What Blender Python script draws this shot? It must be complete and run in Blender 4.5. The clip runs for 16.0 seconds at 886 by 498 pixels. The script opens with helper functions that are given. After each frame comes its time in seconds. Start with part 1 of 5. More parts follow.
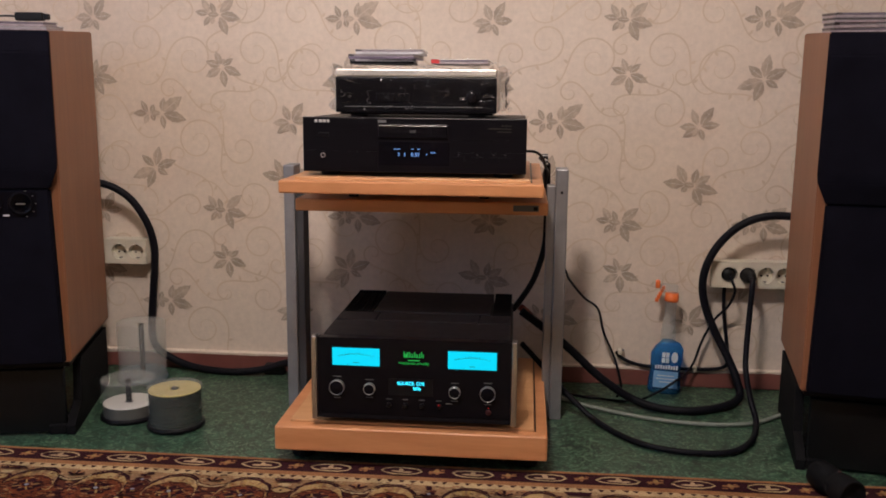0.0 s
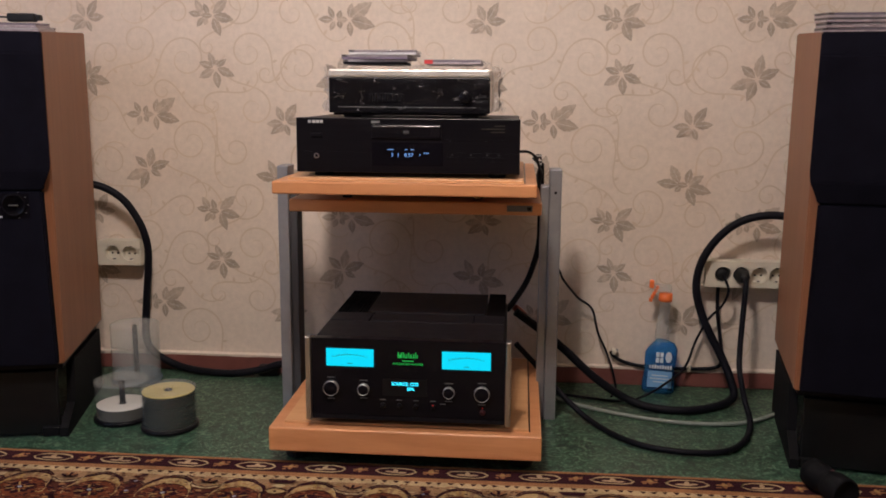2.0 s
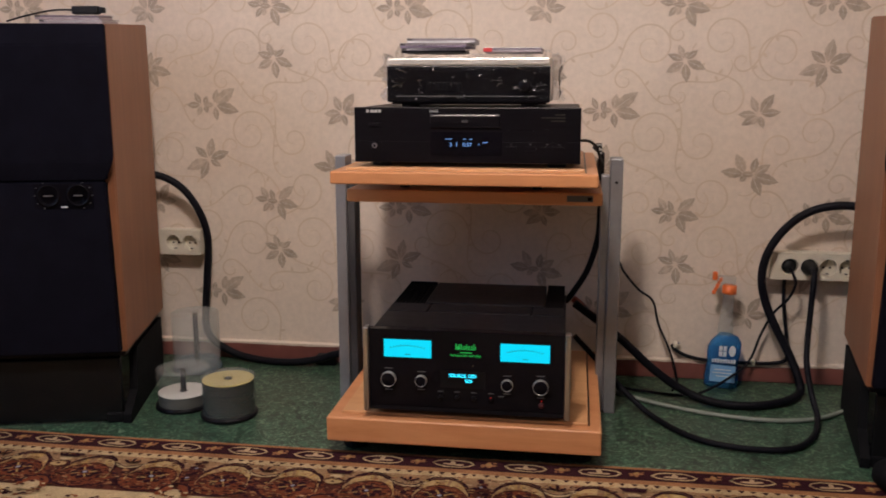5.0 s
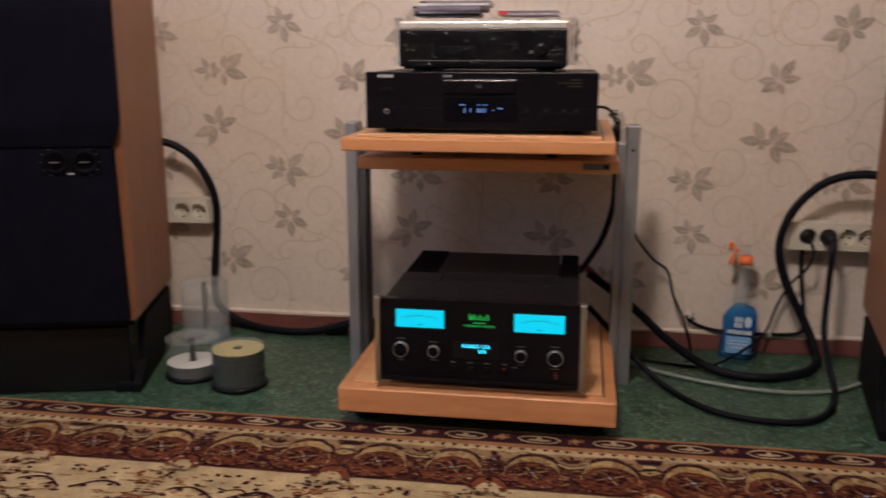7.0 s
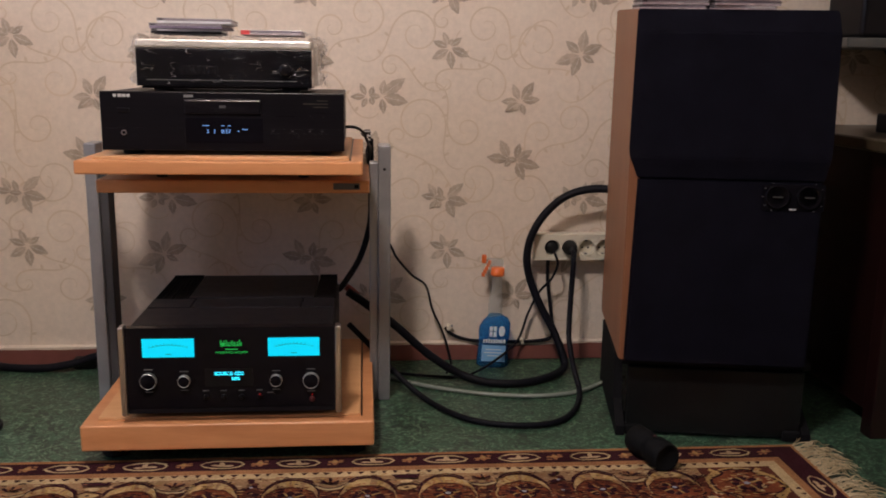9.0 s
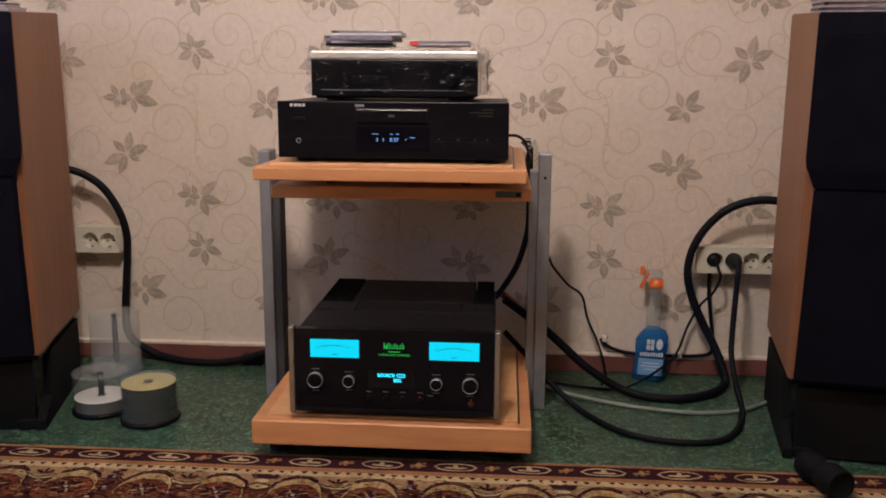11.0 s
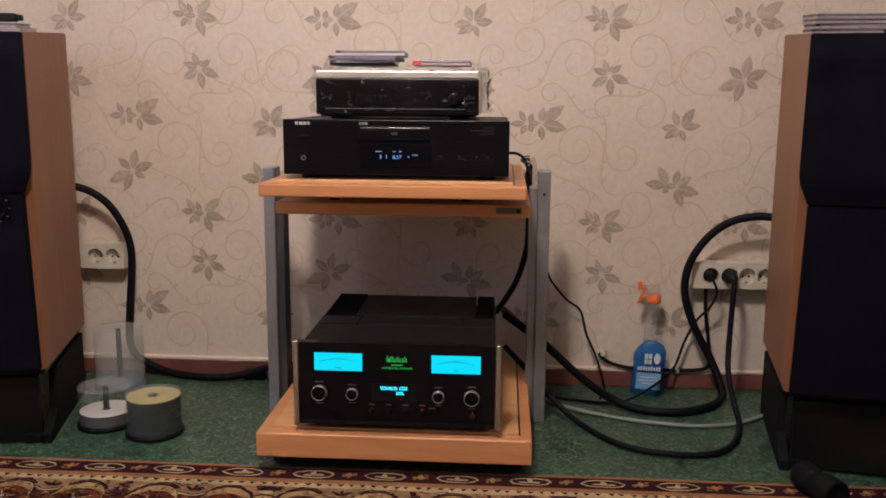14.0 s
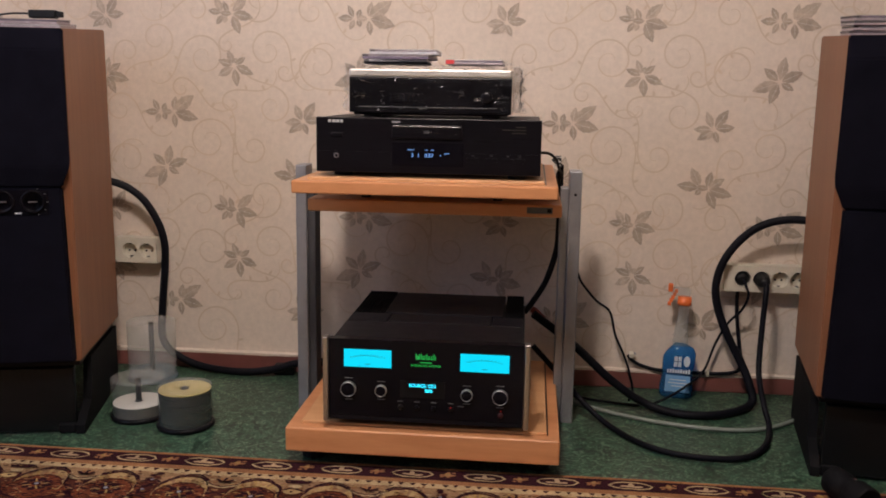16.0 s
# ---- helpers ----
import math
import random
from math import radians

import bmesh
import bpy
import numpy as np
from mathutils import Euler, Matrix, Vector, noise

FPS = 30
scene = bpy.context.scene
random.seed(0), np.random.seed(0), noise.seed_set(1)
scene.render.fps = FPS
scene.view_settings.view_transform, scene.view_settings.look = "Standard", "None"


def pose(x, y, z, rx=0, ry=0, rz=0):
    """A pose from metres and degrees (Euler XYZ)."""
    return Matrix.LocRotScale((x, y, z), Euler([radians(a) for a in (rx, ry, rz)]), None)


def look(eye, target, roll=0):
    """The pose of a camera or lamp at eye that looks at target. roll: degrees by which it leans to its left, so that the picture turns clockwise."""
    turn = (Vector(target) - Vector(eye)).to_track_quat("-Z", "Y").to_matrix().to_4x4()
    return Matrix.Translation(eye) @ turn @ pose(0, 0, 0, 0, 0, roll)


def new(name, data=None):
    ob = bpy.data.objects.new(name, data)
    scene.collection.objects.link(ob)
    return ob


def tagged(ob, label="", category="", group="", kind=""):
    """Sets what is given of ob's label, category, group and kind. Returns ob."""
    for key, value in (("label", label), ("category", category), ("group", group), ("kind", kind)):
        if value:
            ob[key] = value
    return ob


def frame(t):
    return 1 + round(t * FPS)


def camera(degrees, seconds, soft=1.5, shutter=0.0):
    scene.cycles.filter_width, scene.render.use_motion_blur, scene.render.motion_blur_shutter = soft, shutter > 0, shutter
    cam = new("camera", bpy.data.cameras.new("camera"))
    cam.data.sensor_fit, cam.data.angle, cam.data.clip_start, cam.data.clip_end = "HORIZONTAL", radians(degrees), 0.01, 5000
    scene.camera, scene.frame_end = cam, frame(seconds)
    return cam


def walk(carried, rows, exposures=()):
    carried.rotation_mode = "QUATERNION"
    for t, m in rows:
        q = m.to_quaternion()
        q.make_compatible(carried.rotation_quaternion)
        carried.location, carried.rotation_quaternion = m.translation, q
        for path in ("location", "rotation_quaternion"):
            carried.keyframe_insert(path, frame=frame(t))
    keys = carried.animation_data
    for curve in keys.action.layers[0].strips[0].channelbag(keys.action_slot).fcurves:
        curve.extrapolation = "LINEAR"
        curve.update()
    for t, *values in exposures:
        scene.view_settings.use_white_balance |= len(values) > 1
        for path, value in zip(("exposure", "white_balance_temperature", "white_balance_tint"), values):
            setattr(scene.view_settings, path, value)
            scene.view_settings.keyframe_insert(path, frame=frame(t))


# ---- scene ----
cam = camera(53.3, 16.0, 1.8, 0.5)
PATH = [
    (0, (-0.047, -0.134, 0.825), (-0.228, 1.827, 0.475), 0.5),
    (0.5, (-0.046, -0.133, 0.822), (-0.226, 1.83, 0.485), 0.6),
    (1, (-0.047, -0.133, 0.824), (-0.22, 1.831, 0.487), 0.6),
    (1.5, (-0.045, -0.134, 0.822), (-0.215, 1.83, 0.482), 0.5),
    (2, (-0.044, -0.134, 0.823), (-0.214, 1.828, 0.476), 0.4),
    (2.5, (-0.046, -0.133, 0.823), (-0.213, 1.829, 0.473), 0.5),
    (3, (-0.046, -0.135, 0.824), (-0.213, 1.829, 0.484), 0.6),
    (3.5, (-0.043, -0.134, 0.824), (-0.214, 1.83, 0.486), 0.4),
    (4, (-0.045, -0.132, 0.824), (-0.223, 1.83, 0.48), 0.3),
    (4.5, (-0.048, -0.13, 0.823), (-0.267, 1.826, 0.468), 0.1),
    (4.7, (-0.051, -0.124, 0.823), (-0.302, 1.827, 0.461), -0.0),
    (6.8, (-0.072, -0.084, 0.814), (-0.437, 1.835, 0.385), -0.1),
    (7, (-0.073, -0.082, 0.813), (-0.378, 1.845, 0.375), -0.0),
    (7.5, (-0.073, -0.082, 0.814), (-0.178, 1.865, 0.369), 0.7),
    (8, (-0.032, -0.076, 0.822), (0.039, 1.877, 0.395), 1.2),
    (8.5, (-0.006, -0.075, 0.825), (0.175, 1.874, 0.416), 1.3),
    (8.6, (-0.012, -0.077, 0.832), (0.185, 1.87, 0.419), 1.3),
    (9, (-0.005, -0.075, 0.826), (0.173, 1.876, 0.423), 0.9),
    (9.5, (-0.015, -0.073, 0.827), (0.068, 1.883, 0.417), 0.4),
    (10, (-0.036, -0.069, 0.827), (-0.064, 1.886, 0.407), 0.2),
    (10.2, (-0.039, -0.066, 0.825), (-0.105, 1.889, 0.408), 0.1),
    (12.3, (-0.059, -0.113, 0.829), (-0.222, 1.85, 0.483), 0.5),
    (12.5, (-0.059, -0.115, 0.829), (-0.217, 1.849, 0.484), 0.4),
    (13, (-0.059, -0.118, 0.83), (-0.204, 1.847, 0.486), 0.2),
    (13.5, (-0.06, -0.117, 0.832), (-0.196, 1.848, 0.485), 0.2),
    (14, (-0.058, -0.117, 0.827), (-0.19, 1.848, 0.479), 0.4),
    (14.5, (-0.057, -0.117, 0.828), (-0.195, 1.848, 0.484), 0.5),
    (15, (-0.059, -0.118, 0.831), (-0.219, 1.846, 0.485), 0.7),
    (15.5, (-0.062, -0.122, 0.829), (-0.243, 1.84, 0.486), 0.9),
    (16, (-0.063, -0.123, 0.826), (-0.258, 1.837, 0.476), 0.9),
]
walk(cam, [(t, look(eye, target, roll)) for t, eye, target, roll in PATH], [(0.0, 0.0), (4.7, 0.0), (7.0, -0.12), (9.0, -0.03), (10.2, -0.06), (12.3, 0.0), (16.0, 0.03)])

# ---- world, lamps, exposure ----
W = bpy.data.worlds.new("dusk"); scene.world = W; W.use_nodes = True
wn = W.node_tree.nodes; wl = W.node_tree.links
sky = wn.new("ShaderNodeTexSky"); sky.sky_type = "NISHITA"; sky.sun_disc = False
sky.sun_elevation, sky.sun_rotation = radians(4), radians(200)
wn["Background"].inputs["Strength"].default_value = 0.05
wl.new(sky.outputs[0], wn["Background"].inputs["Color"])


def lamp_light(name, kind, m, energy, color, **kw):
    d = bpy.data.lights.new(name, kind); d.energy, d.color = energy, color
    for k, v in kw.items():
        if k == "size": d.size = v
        if k == "size_y": d.shape, d.size_y = "RECTANGLE", v
        if k == "soft": d.shadow_soft_size = v
    o = new(name, d); o.matrix_world = m
    return o


LAMP = (-0.38, 0.55, 2.2)
for i, a in enumerate((30, 150, 270)):
    lamp_light("chandelier_bulb_light", "POINT", pose(LAMP[0] + 0.10 * math.cos(radians(a)), LAMP[1] + 0.10 * math.sin(radians(a)), LAMP[2]), 47.0, (1.0, 0.87, 0.815), soft=0.06)
lamp_light("window_daylight", "AREA", look((-2.36, 0.2, 1.45), (-1.0, 0.5, 0.9)), 13.0, (0.46, 0.63, 1.0), size=1.2, size_y=1.3)

# ---- materials ----
def nodes_of(name):
    m = bpy.data.materials.new(name); m.use_nodes = True
    nt = m.node_tree
    return m, nt.nodes, nt.links, nt.nodes["Principled BSDF"]


def noise_tex(n, l, scale, detail=6, rough=0.55, coord="Object", stretch=None, dist=0.0):
    tc = n.new("ShaderNodeTexCoord"); t = n.new("ShaderNodeTexNoise")
    t.inputs["Scale"].default_value, t.inputs["Detail"].default_value = scale, detail
    t.inputs["Roughness"].default_value, t.inputs["Distortion"].default_value = rough, dist
    if stretch:
        mp = n.new("ShaderNodeMapping"); mp.inputs["Scale"].default_value = stretch
        l.new(tc.outputs[coord], mp.inputs["Vector"]); l.new(mp.outputs[0], t.inputs["Vector"])
    else:
        l.new(tc.outputs[coord], t.inputs["Vector"])
    return t


def ramp(n, l, src, stops):
    r = n.new("ShaderNodeValToRGB"); e = r.color_ramp.elements
    while len(e) < len(stops): e.new(0.5)
    for k, (p, c) in zip(e, stops):
        k.position, k.color = p, (*c, 1)
    l.new(src, r.inputs[0])
    return r


def bump(n, l, bs, src, strength, dist=0.002):
    b = n.new("ShaderNodeBump"); b.inputs["Strength"].default_value, b.inputs["Distance"].default_value = strength, dist
    l.new(src, b.inputs["Height"])
    if not bs.inputs["Normal"].is_linked: l.new(b.outputs[0], bs.inputs["Normal"])
    return b


def plain(name, col, rough=0.5, metal=0.0, vary=0.12, scale=8.0, bstr=0.08, bscale=250.0, coat=0.0, stretch=None, spec=0.5):
    m, n, l, bs = nodes_of(name)
    t = noise_tex(n, l, scale, 7, 0.6, stretch=stretch)
    lo = tuple(max(c * (1 - vary), 0) for c in col); hi = tuple(min(c * (1 + vary), 1) for c in col)
    r = ramp(n, l, t.outputs["Fac"], [(0.3, lo), (0.7, hi)])
    l.new(r.outputs[0], bs.inputs["Base Color"])
    g = noise_tex(n, l, bscale, 3)
    mr = n.new("ShaderNodeMapRange"); mr.inputs["To Min"].default_value, mr.inputs["To Max"].default_value = max(rough - 0.08, 0.02), min(rough + 0.1, 1)
    l.new(t.outputs["Fac"], mr.inputs["Value"]); l.new(mr.outputs[0], bs.inputs["Roughness"])
    bs.inputs["Metallic"].default_value = metal
    bs.inputs["Coat Weight"].default_value = coat
    bs.inputs["Specular IOR Level"].default_value = spec
    if bstr: bump(n, l, bs, g.outputs["Fac"], bstr, 0.0008)
    return m


def wood(name, a, b, axis_stretch, rough=0.45, scale=3.0):
    m, n, l, bs = nodes_of(name)
    t = noise_tex(n, l, scale, 9, 0.62, stretch=axis_stretch, dist=0.6)
    f = noise_tex(n, l, scale * 9, 5, 0.6, stretch=axis_stretch)
    mx = n.new("ShaderNodeMath"); mx.operation = "MULTIPLY_ADD"; mx.inputs[1].default_value = 0.35
    l.new(f.outputs["Fac"], mx.inputs[0]); l.new(t.outputs["Fac"], mx.inputs[2])
    r = ramp(n, l, mx.outputs[0], [(0.45, b), (0.62, tuple((x + y) / 2 for x, y in zip(a, b))), (0.85, a)])
    l.new(r.outputs[0], bs.inputs["Base Color"]); bs.inputs["Roughness"].default_value = rough
    bump(n, l, bs, f.outputs["Fac"], 0.08, 0.0006)
    return m


def glow(name, col, strength):
    m, n, l, bs = nodes_of(name)
    bs.inputs["Base Color"].default_value = (0.01, 0.01, 0.01, 1)
    bs.inputs["Roughness"].default_value, bs.inputs["Specular IOR Level"].default_value = 1.0, 0.0
    bs.inputs["Emission Color"].default_value = (*col, 1); bs.inputs["Emission Strength"].default_value = strength
    return m


def clear(name, col=(1, 1, 1), alpha=0.2, rough=0.08, milk=(0.8, 0.8, 0.78), metal_film=False):
    """Thin clear plastic: mostly lets light straight through, with a glossy film."""
    m, n, l, bs = nodes_of(name)
    out = n["Material Output"]; tr = n.new("ShaderNodeBsdfTransparent"); tr.inputs[0].default_value = (*col, 1)
    mx = n.new("ShaderNodeMixShader"); mx.inputs[0].default_value = alpha
    bs.inputs["Base Color"].default_value = (*milk, 1); bs.inputs["Roughness"].default_value = rough
    bs.inputs["Metallic"].default_value = 1.0 if metal_film else 0.0
    l.new(tr.outputs[0], mx.inputs[1]); l.new(bs.outputs[0], mx.inputs[2]); l.new(mx.outputs[0], out.inputs[0])
    return m


def paper_mat():
    m, n, l, bs = nodes_of("wallpaper_ground")
    t = noise_tex(n, l, 1.6, 5, 0.6); f = noise_tex(n, l, 60, 4, 0.7)
    r = ramp(n, l, t.outputs["Fac"], [(0.25, (0.72, 0.605, 0.505)), (0.75, (0.80, 0.69, 0.585))])
    r2 = ramp(n, l, f.outputs["Fac"], [(0.35, (0.90, 0.90, 0.90)), (0.65, (1, 1, 1))])
    mx = n.new("ShaderNodeMixRGB"); mx.blend_type = "MULTIPLY"; mx.inputs[0].default_value = 1
    l.new(r.outputs[0], mx.inputs[1]); l.new(r2.outputs[0], mx.inputs[2]); l.new(mx.outputs[0], bs.inputs["Base Color"])
    bs.inputs["Roughness"].default_value = 0.75
    h = noise_tex(n, l, 420, 3, 0.7); bump(n, l, bs, h.outputs["Fac"], 0.25, 0.0008)
    return m


def lino_mat():
    m, n, l, bs = nodes_of("green_lino")
    a = noise_tex(n, l, 30, 8, 0.7, dist=1.8); b = noise_tex(n, l, 34, 8, 0.74, dist=3.0); c = noise_tex(n, l, 2.2, 4)
    ra = ramp(n, l, a.outputs["Fac"], [(0.42, (0.005, 0.016, 0.010)), (0.50, (0.010, 0.036, 0.021)), (0.58, (0.030, 0.088, 0.052))])
    rb = ramp(n, l, b.outputs["Fac"], [(0.49, (0, 0, 0)), (0.53, (0.03, 0.06, 0.038)), (0.58, (0.17, 0.24, 0.155))])
    ad = n.new("ShaderNodeMixRGB"); ad.blend_type = "ADD"; ad.inputs[0].default_value = 0.8
    l.new(ra.outputs[0], ad.inputs[1]); l.new(rb.outputs[0], ad.inputs[2])
    rc = ramp(n, l, c.outputs["Fac"], [(0.3, (0.75, 0.75, 0.75)), (0.7, (1, 1, 1))])
    mu = n.new("ShaderNodeMixRGB"); mu.blend_type = "MULTIPLY"; mu.inputs[0].default_value = 1
    l.new(ad.outputs[0], mu.inputs[1]); l.new(rc.outputs[0], mu.inputs[2]); l.new(mu.outputs[0], bs.inputs["Base Color"])
    bs.inputs["Roughness"].default_value = 0.42
    bump(n, l, bs, b.outputs["Fac"], 0.12, 0.001)
    return m


def pile(name, col, vary=0.58):
    m, n, l, bs = nodes_of(name)
    t = noise_tex(n, l, 260, 4, 0.8, stretch=(0.7, 1.3, 1)); s = noise_tex(n, l, 14, 5, 0.6)
    ad = n.new("ShaderNodeMath"); ad.operation = "MULTIPLY_ADD"; ad.inputs[1].default_value = 0.5
    l.new(s.outputs["Fac"], ad.inputs[0]); l.new(t.outputs["Fac"], ad.inputs[2])
    r = ramp(n, l, ad.outputs[0], [(0.5, tuple(c * (1 - vary) for c in col)), (1.0, tuple(min(c * (1 + vary), 1) for c in col))])
    l.new(r.outputs[0], bs.inputs["Base Color"]); bs.inputs["Roughness"].default_value = 0.95
    bs.inputs["Specular IOR Level"].default_value = 0.05
    bump(n, l, bs, t.outputs["Fac"], 0.8, 0.002)
    return m


def film_mat(name="crinkled_film", amount=0.95, haze=0.016, milk=0.45):
    """Clear film: crumpled facets that glint; creases are milky strokes standing in for highlights."""
    m, n, l, bs = nodes_of(name)
    a = noise_tex(n, l, 34, 2, 0.5, dist=0.5, stretch=(0.6, 1, 1.5)); k = noise_tex(n, l, 30, 2, 0.5, dist=0.3)
    ra = ramp(n, l, a.outputs["Fac"], [(0.476, (0, 0, 0)), (0.50, (1, 1, 1)), (0.512, (0, 0, 0))])
    rk = ramp(n, l, k.outputs["Fac"], [(0.52, (0, 0, 0)), (0.60, (1, 1, 1))])
    cut = n.new("ShaderNodeMixRGB"); cut.blend_type = "MULTIPLY"; cut.inputs[0].default_value = 1
    l.new(ra.outputs[0], cut.inputs[1]); l.new(rk.outputs[0], cut.inputs[2])
    mu = n.new("ShaderNodeMath"); mu.operation = "MULTIPLY_ADD"; mu.inputs[1].default_value, mu.inputs[2].default_value = amount, haze
    l.new(cut.outputs[0], mu.inputs[0])
    gl = n.new("ShaderNodeBsdfGlossy"); gl.inputs["Color"].default_value = (0.9, 0.9, 0.94, 1); gl.inputs["Roughness"].default_value = 0.20
    h = noise_tex(n, l, 70, 3, 0.6, dist=0.8); b = n.new("ShaderNodeBump"); b.inputs["Strength"].default_value, b.inputs["Distance"].default_value = 0.14, 0.003
    l.new(h.outputs["Fac"], b.inputs["Height"]); l.new(b.outputs[0], gl.inputs["Normal"])
    tl = n.new("ShaderNodeBsdfTranslucent"); tl.inputs[0].default_value = (0.8, 0.8, 0.82, 1)
    m2 = n.new("ShaderNodeMixShader"); m2.inputs[0].default_value = milk
    l.new(gl.outputs[0], m2.inputs[1]); l.new(tl.outputs[0], m2.inputs[2])
    tr = n.new("ShaderNodeBsdfTransparent"); mx = n.new("ShaderNodeMixShader")
    l.new(mu.outputs[0], mx.inputs[0]); l.new(tr.outputs[0], mx.inputs[1]); l.new(m2.outputs[0], mx.inputs[2])
    l.new(mx.outputs[0], n["Material Output"].inputs[0])
    return m


M_paper, M_lino = paper_mat(), lino_mat()
M_leaf = plain("wallpaper_leaf_print", (0.43, 0.35, 0.275), 0.6, 0.0, 0.22, 45, 0.2)
M_leaf2 = plain("wallpaper_leaf_light_print", (0.50, 0.41, 0.325), 0.6, 0.0, 0.22, 45, 0.2)
M_vein = plain("wallpaper_vein_print", (0.64, 0.55, 0.46), 0.7, 0, 0.1, 40)
M_scroll = plain("wallpaper_scroll_print", (0.64, 0.52, 0.40), 0.7, 0.0, 0.08, 12, 0.1)
M_white = plain("white_plaster", (0.55, 0.53, 0.50), 0.9, 0, 0.05, 2)
M_backwall = plain("dark_brown_wall", (0.06, 0.045, 0.035), 0.9, 0, 0.15, 2)
M_skirt = plain("brown_painted_skirting", (0.20, 0.07, 0.058), 0.45, 0, 0.25, 6)
M_beech = wood("orange_beech", (0.63, 0.285, 0.125), (0.51, 0.205, 0.078), (1, 8, 8), 0.4)
M_beech2 = wood("beech_panel", (0.66, 0.36, 0.17), (0.55, 0.27, 0.115), (1, 7, 7), 0.42)
M_veneer = wood("cherry_veneer", (0.262, 0.108, 0.053), (0.200, 0.077, 0.037), (9, 9, 0.8), 0.5)
M_alu = plain("grey_painted_metal", (0.33, 0.33, 0.35), 0.42, 0.6, 0.08, 30)
M_black = plain("black_lacquer", (0.0058, 0.0052, 0.0068), 0.32, 0, 0.3, 20, 0.04, spec=0.15)
M_gloss = plain("gloss_black_panel", (0.0050, 0.0044, 0.0064), 0.07, 0, 0.2, 6, 0.0, spec=0.08)
M_standg = plain("stand_gloss_black", (0.0075, 0.0080, 0.0085), 0.22, 0, 0.2, 6, 0.0, spec=0.2)
M_slot = plain("dark_grey_and_slot_shade", (0.05, 0.048, 0.05), 0.6)
M_grille = plain("black_grille_cloth", (0.0062, 0.0060, 0.0102), 0.9, 0, 0.25, 15, 0.5, 700, spec=0.02)
M_steel = plain("black_sheet_steel", (0.0068, 0.0062, 0.0086), 0.42, 0.0, 0.2, 40, 0.12, 400, spec=0.13)
M_face = plain("black_brushed_front", (0.0060, 0.0052, 0.0070), 0.3, 0.0, 0.2, 30, 0.08, 300, stretch=(0.2, 1, 8), spec=0.16)
M_chrome = plain("satin_chrome", (0.42, 0.40, 0.40), 0.34, 1.0, 0.06, 20, 0.03)
M_silver = plain("champagne_metal", (0.64, 0.60, 0.55), 0.35, 0.35, 0.08, 20, 0.05)
M_cyan = glow("meter_glow", (0.0, 0.72, 0.98), 1.0)
M_cyant = glow("display_cyan", (0.03, 0.75, 1.0), 2.6)
M_blue = glow("display_blue_white", (0.22, 0.45, 1.0), 1.1)
M_green = glow("logo_green", (0.03, 0.75, 0.12), 0.55)
M_red = glow("indicator_red", (1.0, 0.03, 0.03), 0.4)
M_ink = plain("grey_print", (0.16, 0.16, 0.16), 0.6)
M_ringm = plain("bright_knob_ring", (0.58, 0.57, 0.56), 0.42, 0.85, 0.05, 20, 0.0)
M_dkred = plain("dark_red_button", (0.04, 0.005, 0.007), 0.45)
M_dark = plain("meter_scale_ink", (0.02, 0.03, 0.04), 0.6)
M_gold = plain("dim_gold_print", (0.022, 0.018, 0.012), 0.5)
M_rubber = plain("black_rubber", (0.006, 0.006, 0.0065), 0.55, 0, 0.25, 30, 0.2, 500, spec=0.3)
M_matte = plain("matte_black_rubber", (0.0050, 0.0050, 0.0060), 0.75, 0, 0.3, 40, 0.4, 300, spec=0.12)
M_tie = plain("pale_cable_tie", (0.45, 0.44, 0.42), 0.5)
M_cable = plain("black_cable_jacket", (0.0045, 0.0045, 0.008), 0.55, 0, 0.2, 30, 0.5, 600, spec=0.15)
M_greyc = plain("grey_cable_jacket", (0.22, 0.25, 0.22), 0.5, 0, 0.1, 30)
M_plastic = plain("ivory_plastic", (0.66, 0.61, 0.50), 0.35, 0, 0.05, 10, 0.03)
M_milk = clear("hazy_polycarbonate", (0.94, 0.95, 0.95), 0.26, 0.15)
M_clear = clear("clear_polycarbonate", (0.96, 0.97, 0.97), 0.07, 0.1)
M_bluebase = clear("pale_blue_plastic", (0.6, 0.72, 0.8), 0.45, 0.15, (0.22, 0.30, 0.36))
# Milkier than the lid's side, in place of highlights along its rim.
M_cleart = clear("milky_lid_top", (0.93, 0.94, 0.94), 0.22, 0.1, (0.6, 0.6, 0.58))
M_film = film_mat()
M_film2 = film_mat("bunched_film", 0.5, 0.40, 0.65)
M_cased = clear("jewel_case_plastic", (0.88, 0.88, 0.9), 0.30, 0.12, (0.42, 0.39, 0.41))
M_disc = plain("white_printable_disc", (0.72, 0.70, 0.66), 0.4, 0, 0.03)
M_dgrey = plain("grey_disc_edges", (0.085, 0.082, 0.072), 0.3, 0.2, 0.3, 3, 0.3, 150, stretch=(1, 1, 60))
M_yel = plain("yellow_disc", (0.62, 0.50, 0.16), 0.3, 0.1, 0.05)
M_stack = plain("dark_green_disc_stack", (0.010, 0.018, 0.014), 0.25, 0.3, 0.3, 3, 0.3, 150, stretch=(1, 1, 60))
M_bluew = clear("blue_cleaner_liquid", (0.16, 0.50, 0.90), 0.40, 0.1, (0.05, 0.24, 0.52))
M_bclear = clear("bottle_neck_plastic", (0.92, 0.94, 0.95), 0.15, 0.15, (0.6, 0.62, 0.62))
M_orange = plain("orange_plastic", (0.80, 0.17, 0.04), 0.35, 0, 0.06)
M_label = plain("pale_blue_label", (0.20, 0.42, 0.70), 0.4, 0, 0.1)
M_lwhite = plain("white_label_print", (0.70, 0.76, 0.80), 0.4)
